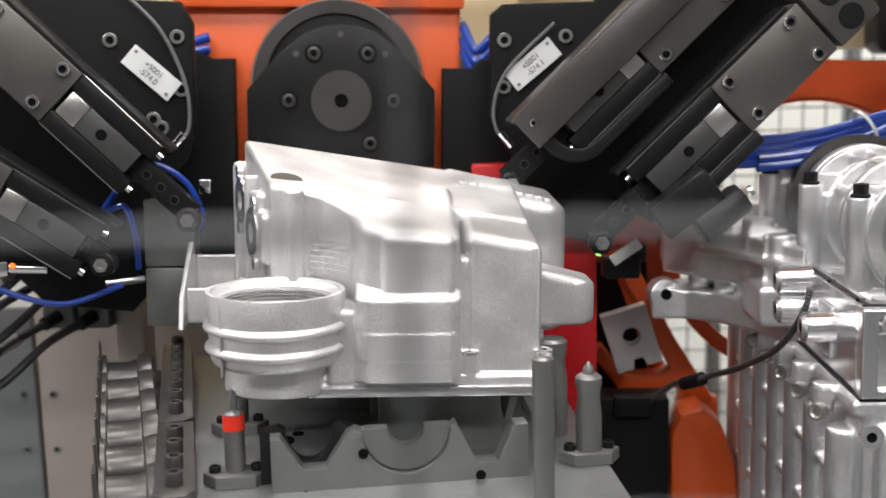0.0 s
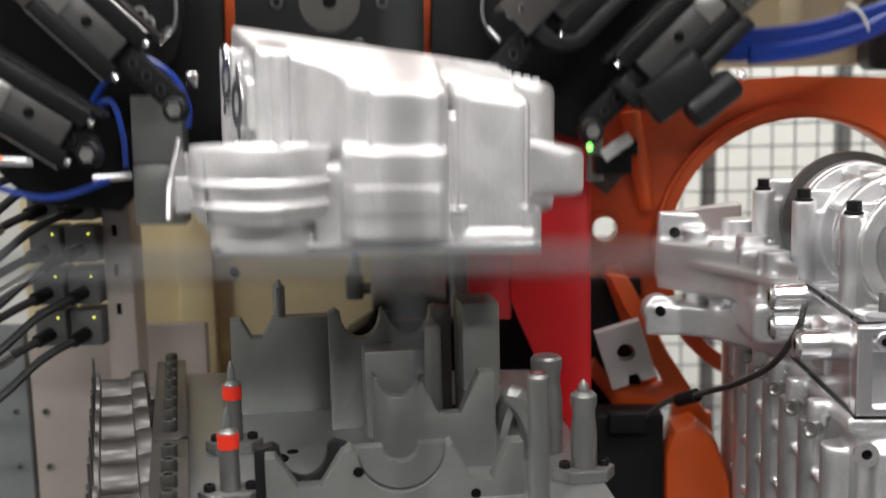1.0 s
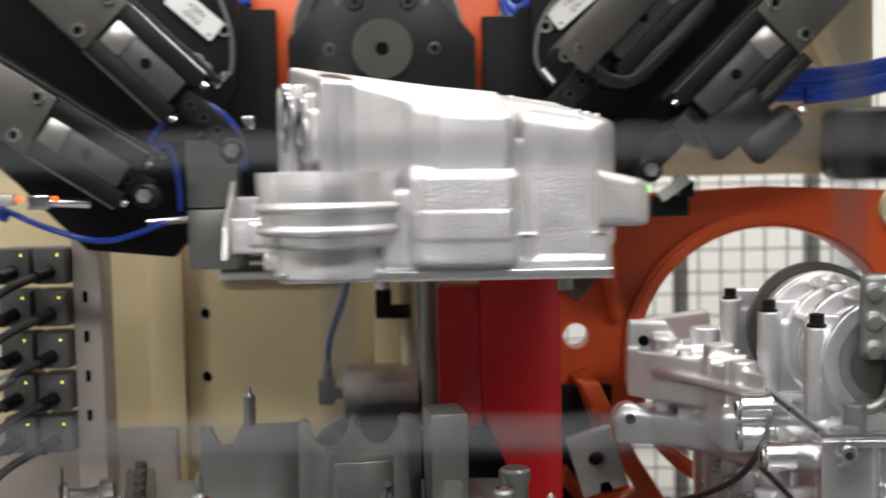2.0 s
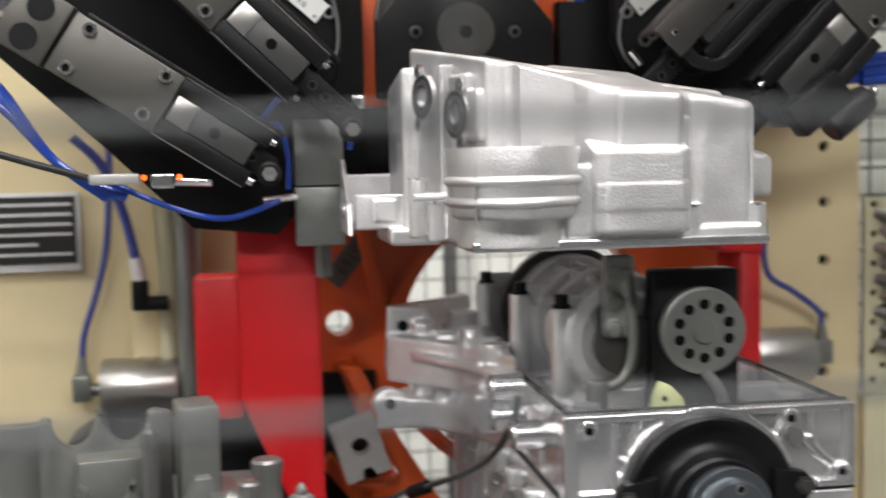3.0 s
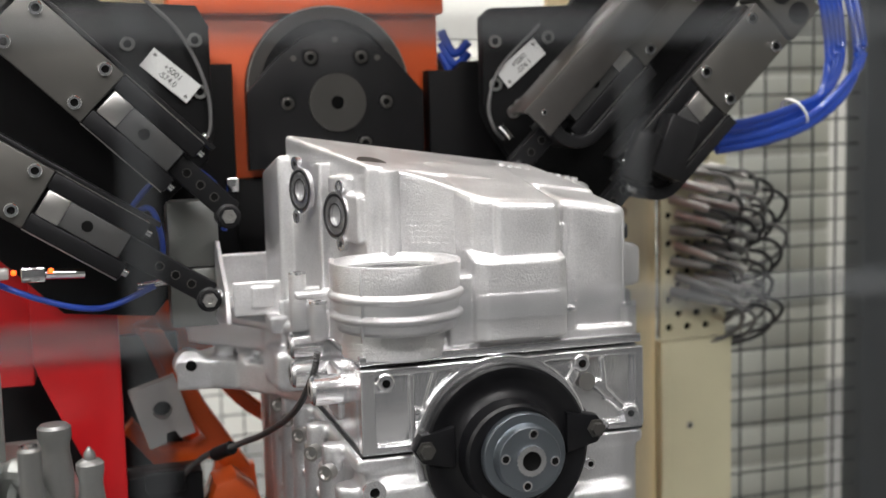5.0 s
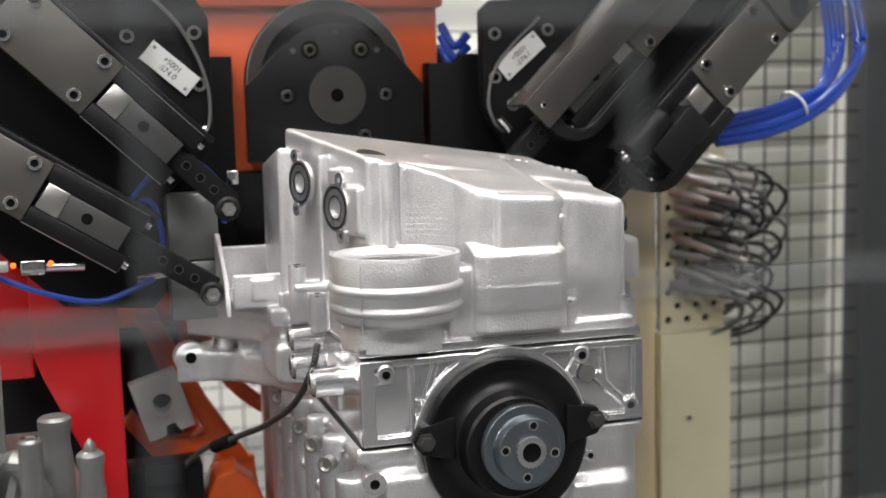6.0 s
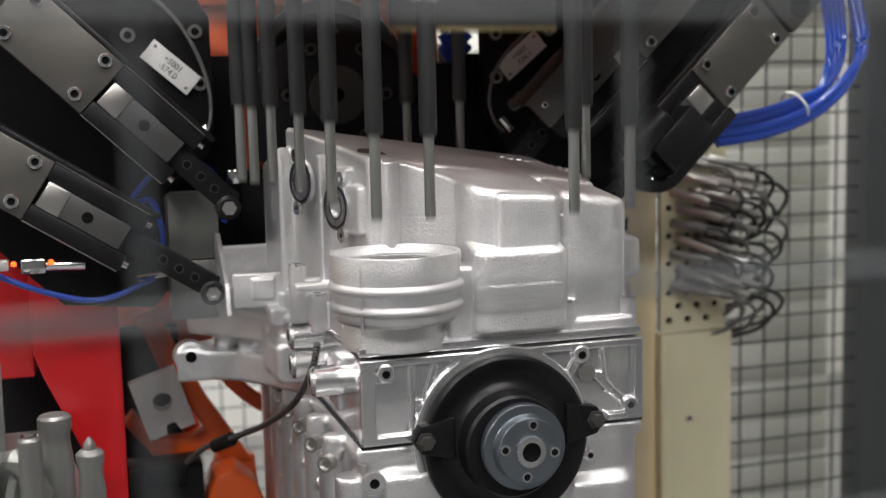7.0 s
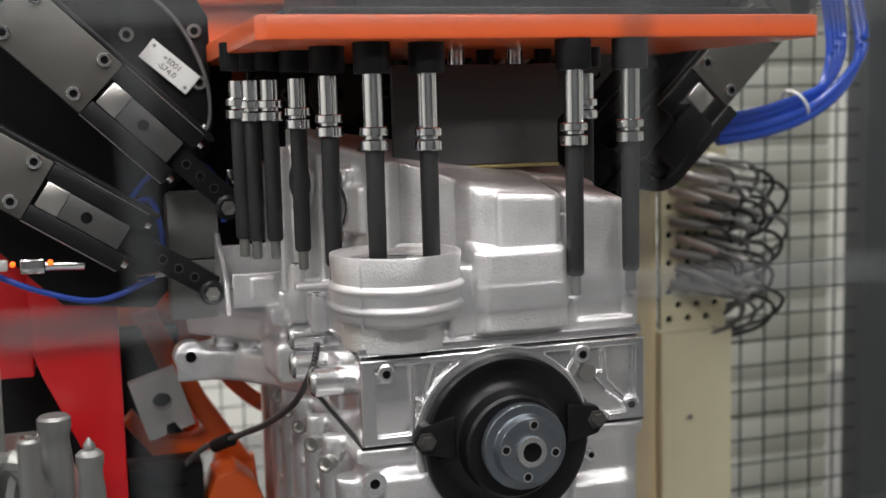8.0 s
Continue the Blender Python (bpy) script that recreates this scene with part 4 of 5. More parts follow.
for sx in (0.153, 0.191):
    bm = B()
    bmesh.ops.create_uvsphere(bm, u_segments=10, v_segments=6, radius=0.0032, matrix=Matrix.Translation((sx, 1.226, 1.262)))
    part("diode", bm, LEDO, grip, "glowing orange diode")
bm = B()
bx(bm, 0.095, 0.148, 1.224, 1.236, 1.255, 1.267, 0.002)
part("cable_tag", bm, BARE, grip)
hose([(-0.3, 1.2, 1.37), (-0.15, 1.2, 1.36), (-0.02, 1.21, 1.30), (0.10, 1.23, 1.261)], 0.004, RUBBER)
for o in (0.0, 0.012, 0.022):
    hose([(-0.22, 1.25 + o, 1.365 + o), (-0.05, 1.24 + o, 1.36 + o), (0.0, 1.24, 1.345 + o), (0.06, 1.245, 1.28), (0.11 + o, 1.25, 1.24)], 0.005, BLUE, "blue pneumatic hose")
for o in range(4):
    dz = 0.009 * o
    hose([(0.95, 1.30, 1.372 + dz), (1.02, 1.30, 1.366 + dz), (1.10, 1.31, 1.374 + dz * 0.9), (1.17, 1.32, 1.392 + dz * 0.8), (1.225 + dz * 0.4, 1.33, 1.430 + dz * 0.3), (1.245 + dz * 0.8, 1.34, 1.50), (1.235 + dz, 1.36, 1.62)], 0.0062, BLUE, "thick blue pneumatic hose")
for o in range(2):
    dz = 0.010 * o
    hose([(1.04, 1.295, 1.362 + dz), (1.12, 1.30, 1.372 + dz), (1.20, 1.31, 1.396 + dz), (1.262, 1.32, 1.44 + dz), (1.285 + dz, 1.33, 1.50), (1.275 + dz, 1.36, 1.62)], 0.0062, BLUE, "thick blue pneumatic hose")
part("hose_tie", ringm(B(), (1.175, 1.32, 1.407), (0.8, 0.1, 0.5), 0.0215, 0.0235, 0.004, 18), WHITELAB, grip, "pale cable tie")
for o in range(3):
    hose([(0.70, 1.43, 1.53 - 0.015 * o), (0.715, 1.42, 1.50 - 0.015 * o), (0.735, 1.42, 1.515 - 0.015 * o)], 0.006, BLUE)
    hose([(0.345, 1.42, 1.53 - 0.015 * o), (0.36, 1.42, 1.51 - 0.012 * o), (0.385, 1.42, 1.515 - 0.015 * o)], 0.006, BLUE)
hose([(0.30, 1.308, 1.565), (0.345, 1.305, 1.52), (0.372, 1.303, 1.46), (0.375, 1.303, 1.41), (0.362, 1.30, 1.39)], 0.0022, GREYHOSE)
hose([(0.80, 1.325, 1.53), (0.745, 1.325, 1.475), (0.729, 1.325, 1.43), (0.735, 1.325, 1.40), (0.75, 1.33, 1.385)], 0.0022, GREYHOSE)
for px, pz, s in ((0.362, 1.392, 1), (0.742, 1.393, -1)):
    bm = B()
    cy(bm, (px + s * 0.008, 1.30, pz + 0.01), (px - s * 0.006, 1.30, pz - 0.006), 0.005, seg=12)
    part("plug", bm, CHROME, grip)
bm = B()
bx(bm, 0.388, 0.402, 1.275, 1.29, 1.335, 1.352, 0.002)
part("hose_clip", bm, CHROME, grip)
# small sensor on the right carrier
bm = B()
bx(bm, 0.862, 0.905, 1.30, 1.33, 1.228, 1.252, 0.003)
bx(bm, 0.895, 0.912, 1.30, 1.32, 1.25, 1.27, 0.003)
part("sensor_block", bm, BLACK, grip, "black sensor block")
bm = B()
bx(bm, -0.020, 0.020, -0.003, 0.0, -0.007, 0.007, 0.001, 1, Matrix.Translation((0.885, 1.295, 1.262)) @ Matrix.Rotation(radians(-35), 4, "Y"))
part("sensor_label", bm, WHITELAB, grip)
bm = B()
bmesh.ops.create_uvsphere(bm, u_segments=10, v_segments=6, radius=0.004, matrix=Matrix.Translation((0.852, 1.29, 1.262)))
part("diode", bm, LEDG, grip, "glowing green diode")


# the wrist flange sits a little farther back than the clamps
PIVOT = Vector((0.231, -0.074, 1.415)) - Vector(GB)
for ob in grip.children:
    if ob.name.split(".")[0] in ("wrist_bracket", "backing_disc", "disc_ring", "tool_plate", "side_yoke", "cross_plate", "wrist", "valve_manifold"):
        ob.matrix_basis = Matrix.Translation(PIVOT) @ Matrix.Scale(1.02, 4) @ Matrix.Translation(-PIVOT)


# ---- parts fixture ----
FZ = 1.03
FM = Matrix.Translation((0.035, 0.93, FZ)) @ Matrix.Rotation(radians(11), 4, "Z")
fixb = (0.0, 1.1, FZ - 0.08)


def fx(u, v, w):
    return FM @ Vector((u, v, w))


fixture = thing("parts_fixture", fixb, "grey steel parts fixture with locating pins on a base plate", "fixture")
bm = B()
prism(bm, [(-0.155, 0.80), (0.265, 0.80), (0.180, 1.42), (-0.315, 1.42)], "z", FZ - 0.05, FZ, 0.002)
base = part("base_plate", bm, GROUND, fixture, "ground steel base plate")
bm = B()
prism(bm, [(-0.13, 0.82), (0.24, 0.82), (0.165, 1.40), (-0.29, 1.40)], "z", 0.0, FZ - 0.05, 0.003)
part("stand", bm, GREYWALL, fixture, "grey sheet steel stand")
for hx, hy, hr in ((-0.135, -0.06, 0.023), (-0.11, -0.085, 0.006), (-0.175, -0.055, 0.006), (-0.105, -0.05, 0.006), (-0.10, 0.15, 0.016), (-0.08, 0.17, 0.006), (0.12, 0.05, 0.01), (0.1, 0.3, 0.012)):
    part("hole", cy(B(), fx(hx, hy, -0.002), fx(hx, hy, 0.0012), hr, seg=24), HOLESHADE, base)
# bolted rail
FL = Matrix.Translation((0.030, 0.955, FZ)) @ Matrix.Rotation(radians(15.7), 4, "Z")


FR = Matrix.Translation((0.050, 0.955, FZ)) @ Matrix.Rotation(radians(19), 4, "Z")


def fl(u, v, w):
    return FL @ Vector((u, v, w))


for y0, y1 in ((-0.07, 0.145), (0.15, 0.50)):
    bm = B()
    prism(bm, [(-0.209, y0 + 0.010), (-0.20, y0), (-0.182, y0), (-0.173, y0 + 0.010), (-0.173, y1), (-0.209, y1)], "z", 0.001, 0.026, 0.0015, FL)
    rail = part("bolted_rail", bm, COVERM, fixture, "steel clamping rail")
    n = 0
    yy = y0 + 0.03
    while yy < y1 - 0.01:
        if n % 2 == 0:
            cap_screw(rail, fl(-0.191, yy, 0.026), (0, 0, 1), 0.0080, 0.012, DISCM)
        else:
            part("hole", cy(B(), fl(-0.191, yy, 0.026), fl(-0.191, yy, 0.0266), 0.007, seg=16), HOLESHADE, rail)
        n += 1
        yy += 0.022
# roller stack beside the plate
for i in range(8):
    yy = -0.12 + 0.082 * i
    bm = B()
    lathe(bm, FR @ Vector((-0.276, yy, -0.012 + 0.0015 * i)), FR.to_3x3() @ Vector((1, 0, 0)), [(0.020, 0), (0.034, 0.0005), (0.034, 0.005), (0.025, 0.0065), (0.0235, 0.034), (0.0255, 0.038), (0.0255, 0.041), (0.031, 0.0425), (0.033, 0.048), (0.033, 0.058), (0.028, 0.062)], 28)
    roller = part("roller", bm, COVERM, fixture, "grooved steel roller")
    part("hub_nut", cy(B(), FR @ Vector((-0.214, yy, -0.012)), FR @ Vector((-0.206, yy, -0.012)), 0.02, seg=6), COVERM, roller)
    bm = B()
    bx(bm, -0.2795, -0.2765, yy + 0.016, yy + 0.040, -0.03, 0.044, 0.001, 1, FR)
    part("fin", bm, COVERM, fixture)
# saddle plates
def saddle(u0, u1, v0, v1, h, notches, mat, low=-0.002):
    """An upright plate along u whose top edge has round (r) or V notches at given places."""
    pts = [(u0, low)]
    top = [(u0, h)]
    for cu, w, d, kind in notches:
        if kind == "v":
            top += [(cu - w, h), (cu - w * 0.35, h - d), (cu + w * 0.35, h - d), (cu + w, h)]
        else:
            top += [(cu - w - 0.006, h + 0.004), (cu - w, h)] + [(cu - w * math.cos(a), h - d * math.sin(a)) for a in (math.pi * j / 12 for j in range(1, 12))] + [(cu + w, h), (cu + w + 0.006, h + 0.004)]
    pts = [(u0, low)] + top + [(u1, h), (u1, low)]
    bm = B()
    prism(bm, pts, "y", v0, v1, 0.0012, FM)
    return part("saddle_plate", bm, mat, fixture, "notched steel saddle plate")


sp = saddle(-0.105, 0.130, 0.0, 0.022, 0.050, [(-0.066, 0.030, 0.030, "v"), (0.018, 0.040, 0.040, "u"), (0.092, 0.026, 0.034, "v")], TOOL, -0.02)
half = [(0.018 + 0.040 * math.cos(a), 0.052 + 0.040 * math.sin(a)) for a in (math.pi + math.pi * j / 20 for j in range(21))] + [(0.018 + 0.017 * math.cos(a), 0.052 + 0.017 * math.sin(a)) for a in (-math.pi * j / 12 for j in range(13))]
prism(bm := B(), half, "y", 0.006, 0.020, 0.0, FM)
part("bearing_half", bm, TOOL, sp, "half-round bearing insert")
for hx, hz in ((-0.022, 0.032), (-0.075, -0.004), (0.085, 0.004)):
    part("hole", cy(B(), fx(hx, 0.001, hz), fx(hx, -0.0008, hz), 0.0048, seg=16), HOLESHADE, sp)
saddle(-0.115, -0.03, 0.024, 0.040, 0.050, [(-0.07, 0.022, 0.03, "u")], BLACKSAT, 0.0)
saddle(0.0, 0.12, 0.085, 0.105, 0.095, [(0.025, 0.02, 0.02, "u"), (0.075, 0.03, 0.04, "v")], TOOL)
saddle(0.04, 0.12, 0.10, 0.115, 0.075, [(0.08, 0.03, 0.035, "v")], BLACK)
sb = saddle(-0.145, -0.03, 0.32, 0.345, 0.112, [(-0.115, 0.018, 0.022, "v")], TOOL)
saddle(-0.035, 0.10, 0.24, 0.262, 0.13, [(0.0, 0.022, 0.03, "u"), (0.055, 0.022, 0.03, "u")], TOOL)
for a in ((0.0, 0.075, 0.20, 0.26, -0.002, 0.095), (0.10, 0.14, 0.16, 0.22, -0.002, 0.15), (0.10, 0.16, 0.10, 0.22, -0.002, 0.06)):
    part("support_block", bx(B(), *a, 0.003, 2, FM), TOOL, fixture, "grey steel support block")
bm = B()
tube(bm, [fx(0.13, 0.12, 0.0), fx(0.135, 0.10, 0.05), fx(0.14, 0.08, 0.07), fx(0.16, 0.09, 0.03)], 0.012, 10)
part("lever", bm, TOOL, fixture)


def pin(u, v, h, r, tip, band=0.0, foot=True, neck=False):
    c = fx(u, v, 0)
    if foot:
        bm = B()
        prism(bm, [(u - 0.03, v), (u - 0.018, v - 0.017), (u + 0.018, v - 0.017), (u + 0.03, v), (u + 0.018, v + 0.017), (u - 0.018, v + 0.017)], "z", 0.0, 0.012, 0.0015, FM)
        ft = part("pin_foot", bm, PINST, fixture, "flanged steel pin foot")
        for du in (-0.019, 0.019):
            cap_screw(ft, fx(u + du, v, 0.012), (0, 0, 1), 0.0055, 0.006, BLACK)
    prof = [(r, 0), (r, h * 0.55), (r * (0.86 if neck else 1), h * 0.72), (r * (0.86 if neck else 1), h * 0.8), (r, h * 0.88), (r, h - 0.003), (r - 0.003, h)]
    if tip:
        prof += [(r * 0.45, h + 0.001), (r * 0.42, h + tip * 0.5), (r * 0.1, h + tip)]
    p = part("locating_pin", lathe(B(), c, (0, 0, 1), prof, 28), PINST, fixture, "ground steel locating pin")
    if band:
        bm = B()
        ringm(bm, c + Vector((0, 0, band)), (0, 0, 1), r, r + 0.0006, 0.014, 28)
        part("band", bm, REDRING, p, "red marking band")
    return p


pin(-0.138, 0.035, 0.070, 0.0095, 0.020, 0.052)
pin(-0.140, 0.19, 0.075, 0.0095, 0.022, 0.056)
pin(0.195, 0.030, 0.085, 0.0125, 0.012, 0, True, True)
pin(0.132, -0.055, 0.128, 0.0095, 0.0, 0, False)
pin(-0.088, 0.335, 0.150, 0.007, 0.008, 0, False)
pin(0.07, 0.17, 0.13, 0.009, 0.006, 0, False)
pin(0.18, 0.12, 0.10, 0.016, 0.0, 0, False, True)
bm = B()
ringm(bm, fx(0.132, -0.055, 0.1275), (0, 0, 1), 0.004, 0.0075, 0.0012, 20)
part("pin_bore", bm, CHROME, fixture)


# ---- cell behind the engine ----
def plate_holes(bm, outer, holes, a, b):
    """A flat plate across y with round holes (x, z, r), from y = a to b."""
    loops = [outer] + [[(x + r * math.cos(2 * math.pi * i / 40), z + r * math.sin(2 * math.pi * i / 40)) for i in range(40)] for x, z, r in holes]
    edges = []
    for lp in loops:
        vs = [bm.verts.new((x, a, z)) for x, z in lp]
        edges += [bm.edges.new((vs[i], vs[(i + 1) % len(vs)])) for i in range(len(vs))]
    fs = [f for f in bmesh.ops.triangle_fill(bm, edges=edges, use_beauty=True)["geom"] if isinstance(f, bmesh.types.BMFace)]
    ex = bmesh.ops.extrude_face_region(bm, geom=fs)["geom"]
    bmesh.ops.translate(bm, verts=[v for v in ex if isinstance(v, bmesh.types.BMVert)], vec=(0, b - a, 0))
    bmesh.ops.recalc_face_normals(bm, faces=bm.faces)
    return bm


ring = thing("orange_turning_ring", (0.5, 1.62, 0.5), "orange painted cast ring carrier behind the engine", "machine frame")
bm = B()
outer = [(0.258, 1.082), (0.245, 1.18), (0.252, 1.285), (0.285, 1.36), (0.36, 1.395), (0.57, 1.405), (0.78, 1.395), (0.87, 1.34), (0.90, 1.16), (0.89, 0.55), (0.765, 0.55)]
arc = [(0.575 + 0.19 * math.cos(radians(a)), 1.156 + 0.19 * math.sin(radians(a))) for a in range(0, 205, 6)]
plate_holes(bm, outer + arc, [(0.295, 1.190, 0.0185)], 1.615, 1.655)
part("casting", bm, ORANGEDK, ring, "orange painted casting", 25)
bm = B()
ringm(bm, (0.575, 1.612, 1.156), (0, -1, 0), 0.190, 0.212, 0.012, 72)
ringm(bm, (0.575, 1.600, 1.156), (0, -1, 0), 0.196, 0.206, 0.006, 72)
part("rim", bm, ORANGEDK, ring)
bm = B()
ringm(bm, (0.295, 1.615, 1.190), (0, -1, 0), 0.0185, 0.027, 0.006, 36)
part("eye", bm, ORANGEDK, ring)
for pa, pb, rr in (((0.33, 1.595, 1.36), (0.355, 1.60, 1.22), 0.014), ((0.30, 1.60, 1.14), (0.37, 1.60, 0.93), 0.016)):
    cy(bm := B(), pa, pb, rr, rr * 0.8, 16)
    part("web", bm, ORANGEDK, ring)
m = Matrix.Translation((0.312, 1.606, 1.283)) @ Matrix.Rotation(radians(90), 4, "X") @ Matrix.Rotation(radians(50), 4, "Z")
part("label", bx(B(), -0.042, 0.042, -0.016, 0.016, 0, 0.002, 0.0005, 1, m), PLATE, ring, "grey number label")
writing(ring, "5169", 0.024, m @ Matrix.Rotation(radians(180), 4, "Z") @ Matrix.Translation((0.0, 0.0, 0.0024)))
bm = B()
cy(bm, (0.77, 1.60, 1.37), (0.77, 1.62, 1.37), 0.035, seg=32, bev=0.003)
part("cap", bm, CREAMPALE, ring)
# clamping shoe with hole
shoe = thing("locking_shoe", (0.313, 1.5, 0.95), "grey steel locking shoe with a round hole on dark block", "clamp")
m = Matrix.Translation((0.313, 1.505, 1.033)) @ Matrix.Rotation(radians(-17), 4, "Y")
bm = B()
plate_holes(bm, [(-0.033, -0.045), (-0.010, -0.045), (-0.006, -0.032), (0.006, -0.032), (0.010, -0.045), (0.031, -0.045), (0.031, 0.038), (-0.033, 0.038)], [(0.0, 0.0, 0.0125)], -0.012, 0.012)
bmesh.ops.transform(bm, matrix=m, verts=bm.verts)
part("plate", bm, BARE, shoe, "ground steel plate")
bm = B()
bx(bm, 0.262, 0.36, 1.455, 1.515, 0.0, 0.955, 0.004)
bx(bm, 0.285, 0.335, 1.44, 1.46, 0.935, 0.962, 0.002)
part("block", bm, BLACK, shoe, "black steel block")
bm = B()
prism(bm, [(0.292, 1.135), (0.322, 1.130), (0.378, 1.02), (0.437, 0.925), (0.40, 0.925), (0.384, 0.945), (0.30, 0.945), (0.262, 0.995), (0.275, 1.01), (0.308, 0.967), (0.352, 0.967), (0.372, 0.975), (0.348, 1.02)], "y", 1.54, 1.575, 0.004)
prism(bm, [(0.385, 0.94), (0.44, 0.93), (0.47, 0.60), (0.33, 0.60)], "y", 1.545, 1.57, 0.003)
part("carrier", bm, ORANGEDK, shoe, "orange carrier")
prism(bm := B(), [(0.362, 0.0), (0.362, 0.90), (0.375, 0.932), (0.405, 0.940), (0.432, 0.915), (0.452, 0.86), (0.468, 0.70), (0.468, 0.0)], "y", 1.46, 1.535, 0.012)
part("foot", bm, ORANGEDK, shoe, "orange painted foot")
# black plate added for the shadow behind the shoe
bx(bm := B(), 0.262, 0.345, 1.59, 1.61, 0.9, 1.12, 0.003)
part("shadow_plate", bm, BLACK, shoe)
# braided cable from the engine
bm = B()
tube(bm, [(0.456, 1.115, 1.172), (0.450, 1.125, 1.140), (0.438, 1.18, 1.092), (0.42, 1.28, 1.045), (0.40, 1.34, 1.02), (0.385, 1.38, 1.003), (0.36, 1.42, 0.985), (0.335, 1.45, 0.955), (0.325, 1.455, 0.94)], 0.0036, 12, 18, 0.14)
cable = thing("braided_cable", (0.4, 1.3, 1.03), "black braided sensor cable hanging from the engine", "cable")
part("sleeve", bm, BRAID, cable)
cy(bm := B(), (0.372, 1.405, 0.99), (0.39, 1.375, 1.005), 0.009, seg=14)
part("strain_relief", bm, BLACK, cable)

# red pillars
pillar = thing("red_pillar", (0.2, 1.5, 0.0), "red painted steel pillar with stepped top", "pillar")
bm = B()
prism(bm, [(0.155, 1.12), (0.155, 1.35), (0.164, 1.358), (0.255, 1.352), (0.262, 1.345), (0.262, 0.02), (0.23, 0.02), (0.225, 0.95), (0.165, 1.09)], "y", 1.45, 1.54, 0.003)
part("post", bm, RED, pillar)
bm = B()
bx(bm, 0.098, 0.156, 1.455, 1.53, 1.09, 1.278, 0.003)
sidebox = part("side_box", bm, RED, pillar)
for zz in (1.255, 1.245):
    part("slot", bx(B(), 0.0965, 0.0985, 1.47, 1.478, zz - 0.006, zz), HOLESHADE, sidebox)
cy(bm := B(), (0.268, 1.45, 1.275), (0.268, 1.45, 1.335), 0.011, seg=16)
part("fitting", bm, TOOL, pillar, "grey metal fitting")
pillar2 = thing("red_pillar", (0.93, 1.5, 0.0), "red painted steel pillar beside cream panel", "pillar")
bm = B()
bx(bm, 0.848, 0.878, 1.45, 1.54, 0.0, 1.30, 0.003)
bx(bm, 0.82, 0.878, 1.445, 1.54, 1.288, 1.304, 0.002)
part("post", bm, RED, pillar2)
rod = thing("guide_rod", (0.07, 1.67, 0.0), "polished steel guide rod", "rod")
part("shaft", lathe(B(), (0.0786, 1.66, 0.02), (0, 0, 1), [(0.019, 0), (0.019, 1.43), (0.016, 1.434), (0.009, 1.436), (0.009, 1.452), (0.006, 1.456)], 24), TOOL, rod)
part("sleeve", lathe(B(), (0.045, 1.69, 0.02), (0, 0, 1), [(0.014, 0), (0.014, 1.41), (0.008, 1.414), (0.008, 1.43)], 20), CREAMPALE, rod)

stand = thing("cylinder_stand", (0.0, 1.68, 0.0), "black steel stand with a vee under the drive cylinder", "stand")
prism(bm := B(), [(-0.11, 0.0), (0.235, 0.0), (0.235, 1.075), (0.12, 1.075), (0.085, 1.06), (0.05, 1.05), (0.03, 1.038), (-0.03, 1.038), (-0.06, 1.055), (-0.10, 1.03)], "y", 1.60, 1.712, 0.003)
part("body", bm, BLACK, stand)


def motor(cx, s, name_label):
    mo = thing("drive_cylinder", (cx, 1.69, 1.094), name_label, "cylinder", "drive cylinders")
    cy(bm := B(), (cx - 0.055, 1.69, 1.094), (cx + 0.06, 1.69, 1.094), 0.046, seg=40, bev=0.003)
    part("barrel", bm, STEEL, mo)
    cy(bm := B(), (cx - s * 0.055, 1.69, 1.094), (cx - s * 0.075, 1.69, 1.094), 0.009, seg=14)
    bx(bm, cx - s * 0.085 - 0.013, cx - s * 0.085 + 0.013, 1.675, 1.70, 1.078, 1.118, 0.004)
    cy(bm, (cx - s * 0.085, 1.69, 1.115), (cx - s * 0.083, 1.69, 1.145), 0.010, 0.006, 14)
    part("elbow_plug", bm, TOOL, mo, "grey elbow plug")
    tube(bm := B(), [(cx - s * 0.083, 1.69, 1.14), (cx - s * 0.078, 1.69, 1.18), (cx - s * 0.055, 1.69, 1.25), (cx - s * 0.04, 1.70, 1.33), (cx - s * 0.03, 1.70, 1.5)] if s > 0 else
         [(cx + 0.083, 1.69, 1.14), (cx + 0.078, 1.69, 1.165), (cx + 0.03, 1.68, 1.20), (cx - 0.02, 1.67, 1.235), (cx - 0.03, 1.66, 1.32)], 0.005, 10)
    part("cable", bm, BLUECABLE, mo, "violet blue cable")
    return mo


motor(0.0, 1, "satin steel drive cylinder with blue cable")
motor(1.005, -1, "satin steel drive cylinder beside red pillar")

# cream panels
def cream_panel(x0, x1, y, z0, z1, holes_x, hz, label, ribs=()):
    t = thing("cream_panel", ((x0 + x1) / 2, y, z0), label, "panel", "cream panels")
    bm = B()
    plate_holes(bm, [(x0, z0), (x1, z0), (x1, z1), (x0, z1)], [(holes_x, z, 0.0095) for z in hz], y, y + 0.012)
    sh = part("sheet", bm, CREAM, t)
    bm = B()
    for z in hz:
        cy(bm, (holes_x, y + 0.013, z), (holes_x, y + 0.02, z), 0.0095, seg=16)
        part("hole", bm, HOLESHADE, sh)
        bm = B()
    bm.free()
    for r0, r1 in ribs:
        part("fold", bx(B(), r0, r1, y - 0.02, y, z0, z1, 0.003), CREAM, t)
    return t


HZ = [0.82, 0.92, 1.019, 1.117, 1.218, 1.318, 1.418]
cream_panel(-0.62, 0.165, 1.72, 0.0, 1.95, -0.282, HZ, "cream painted steel panel with a column of holes", ((-0.365, -0.31), (-0.01, 0.03)))
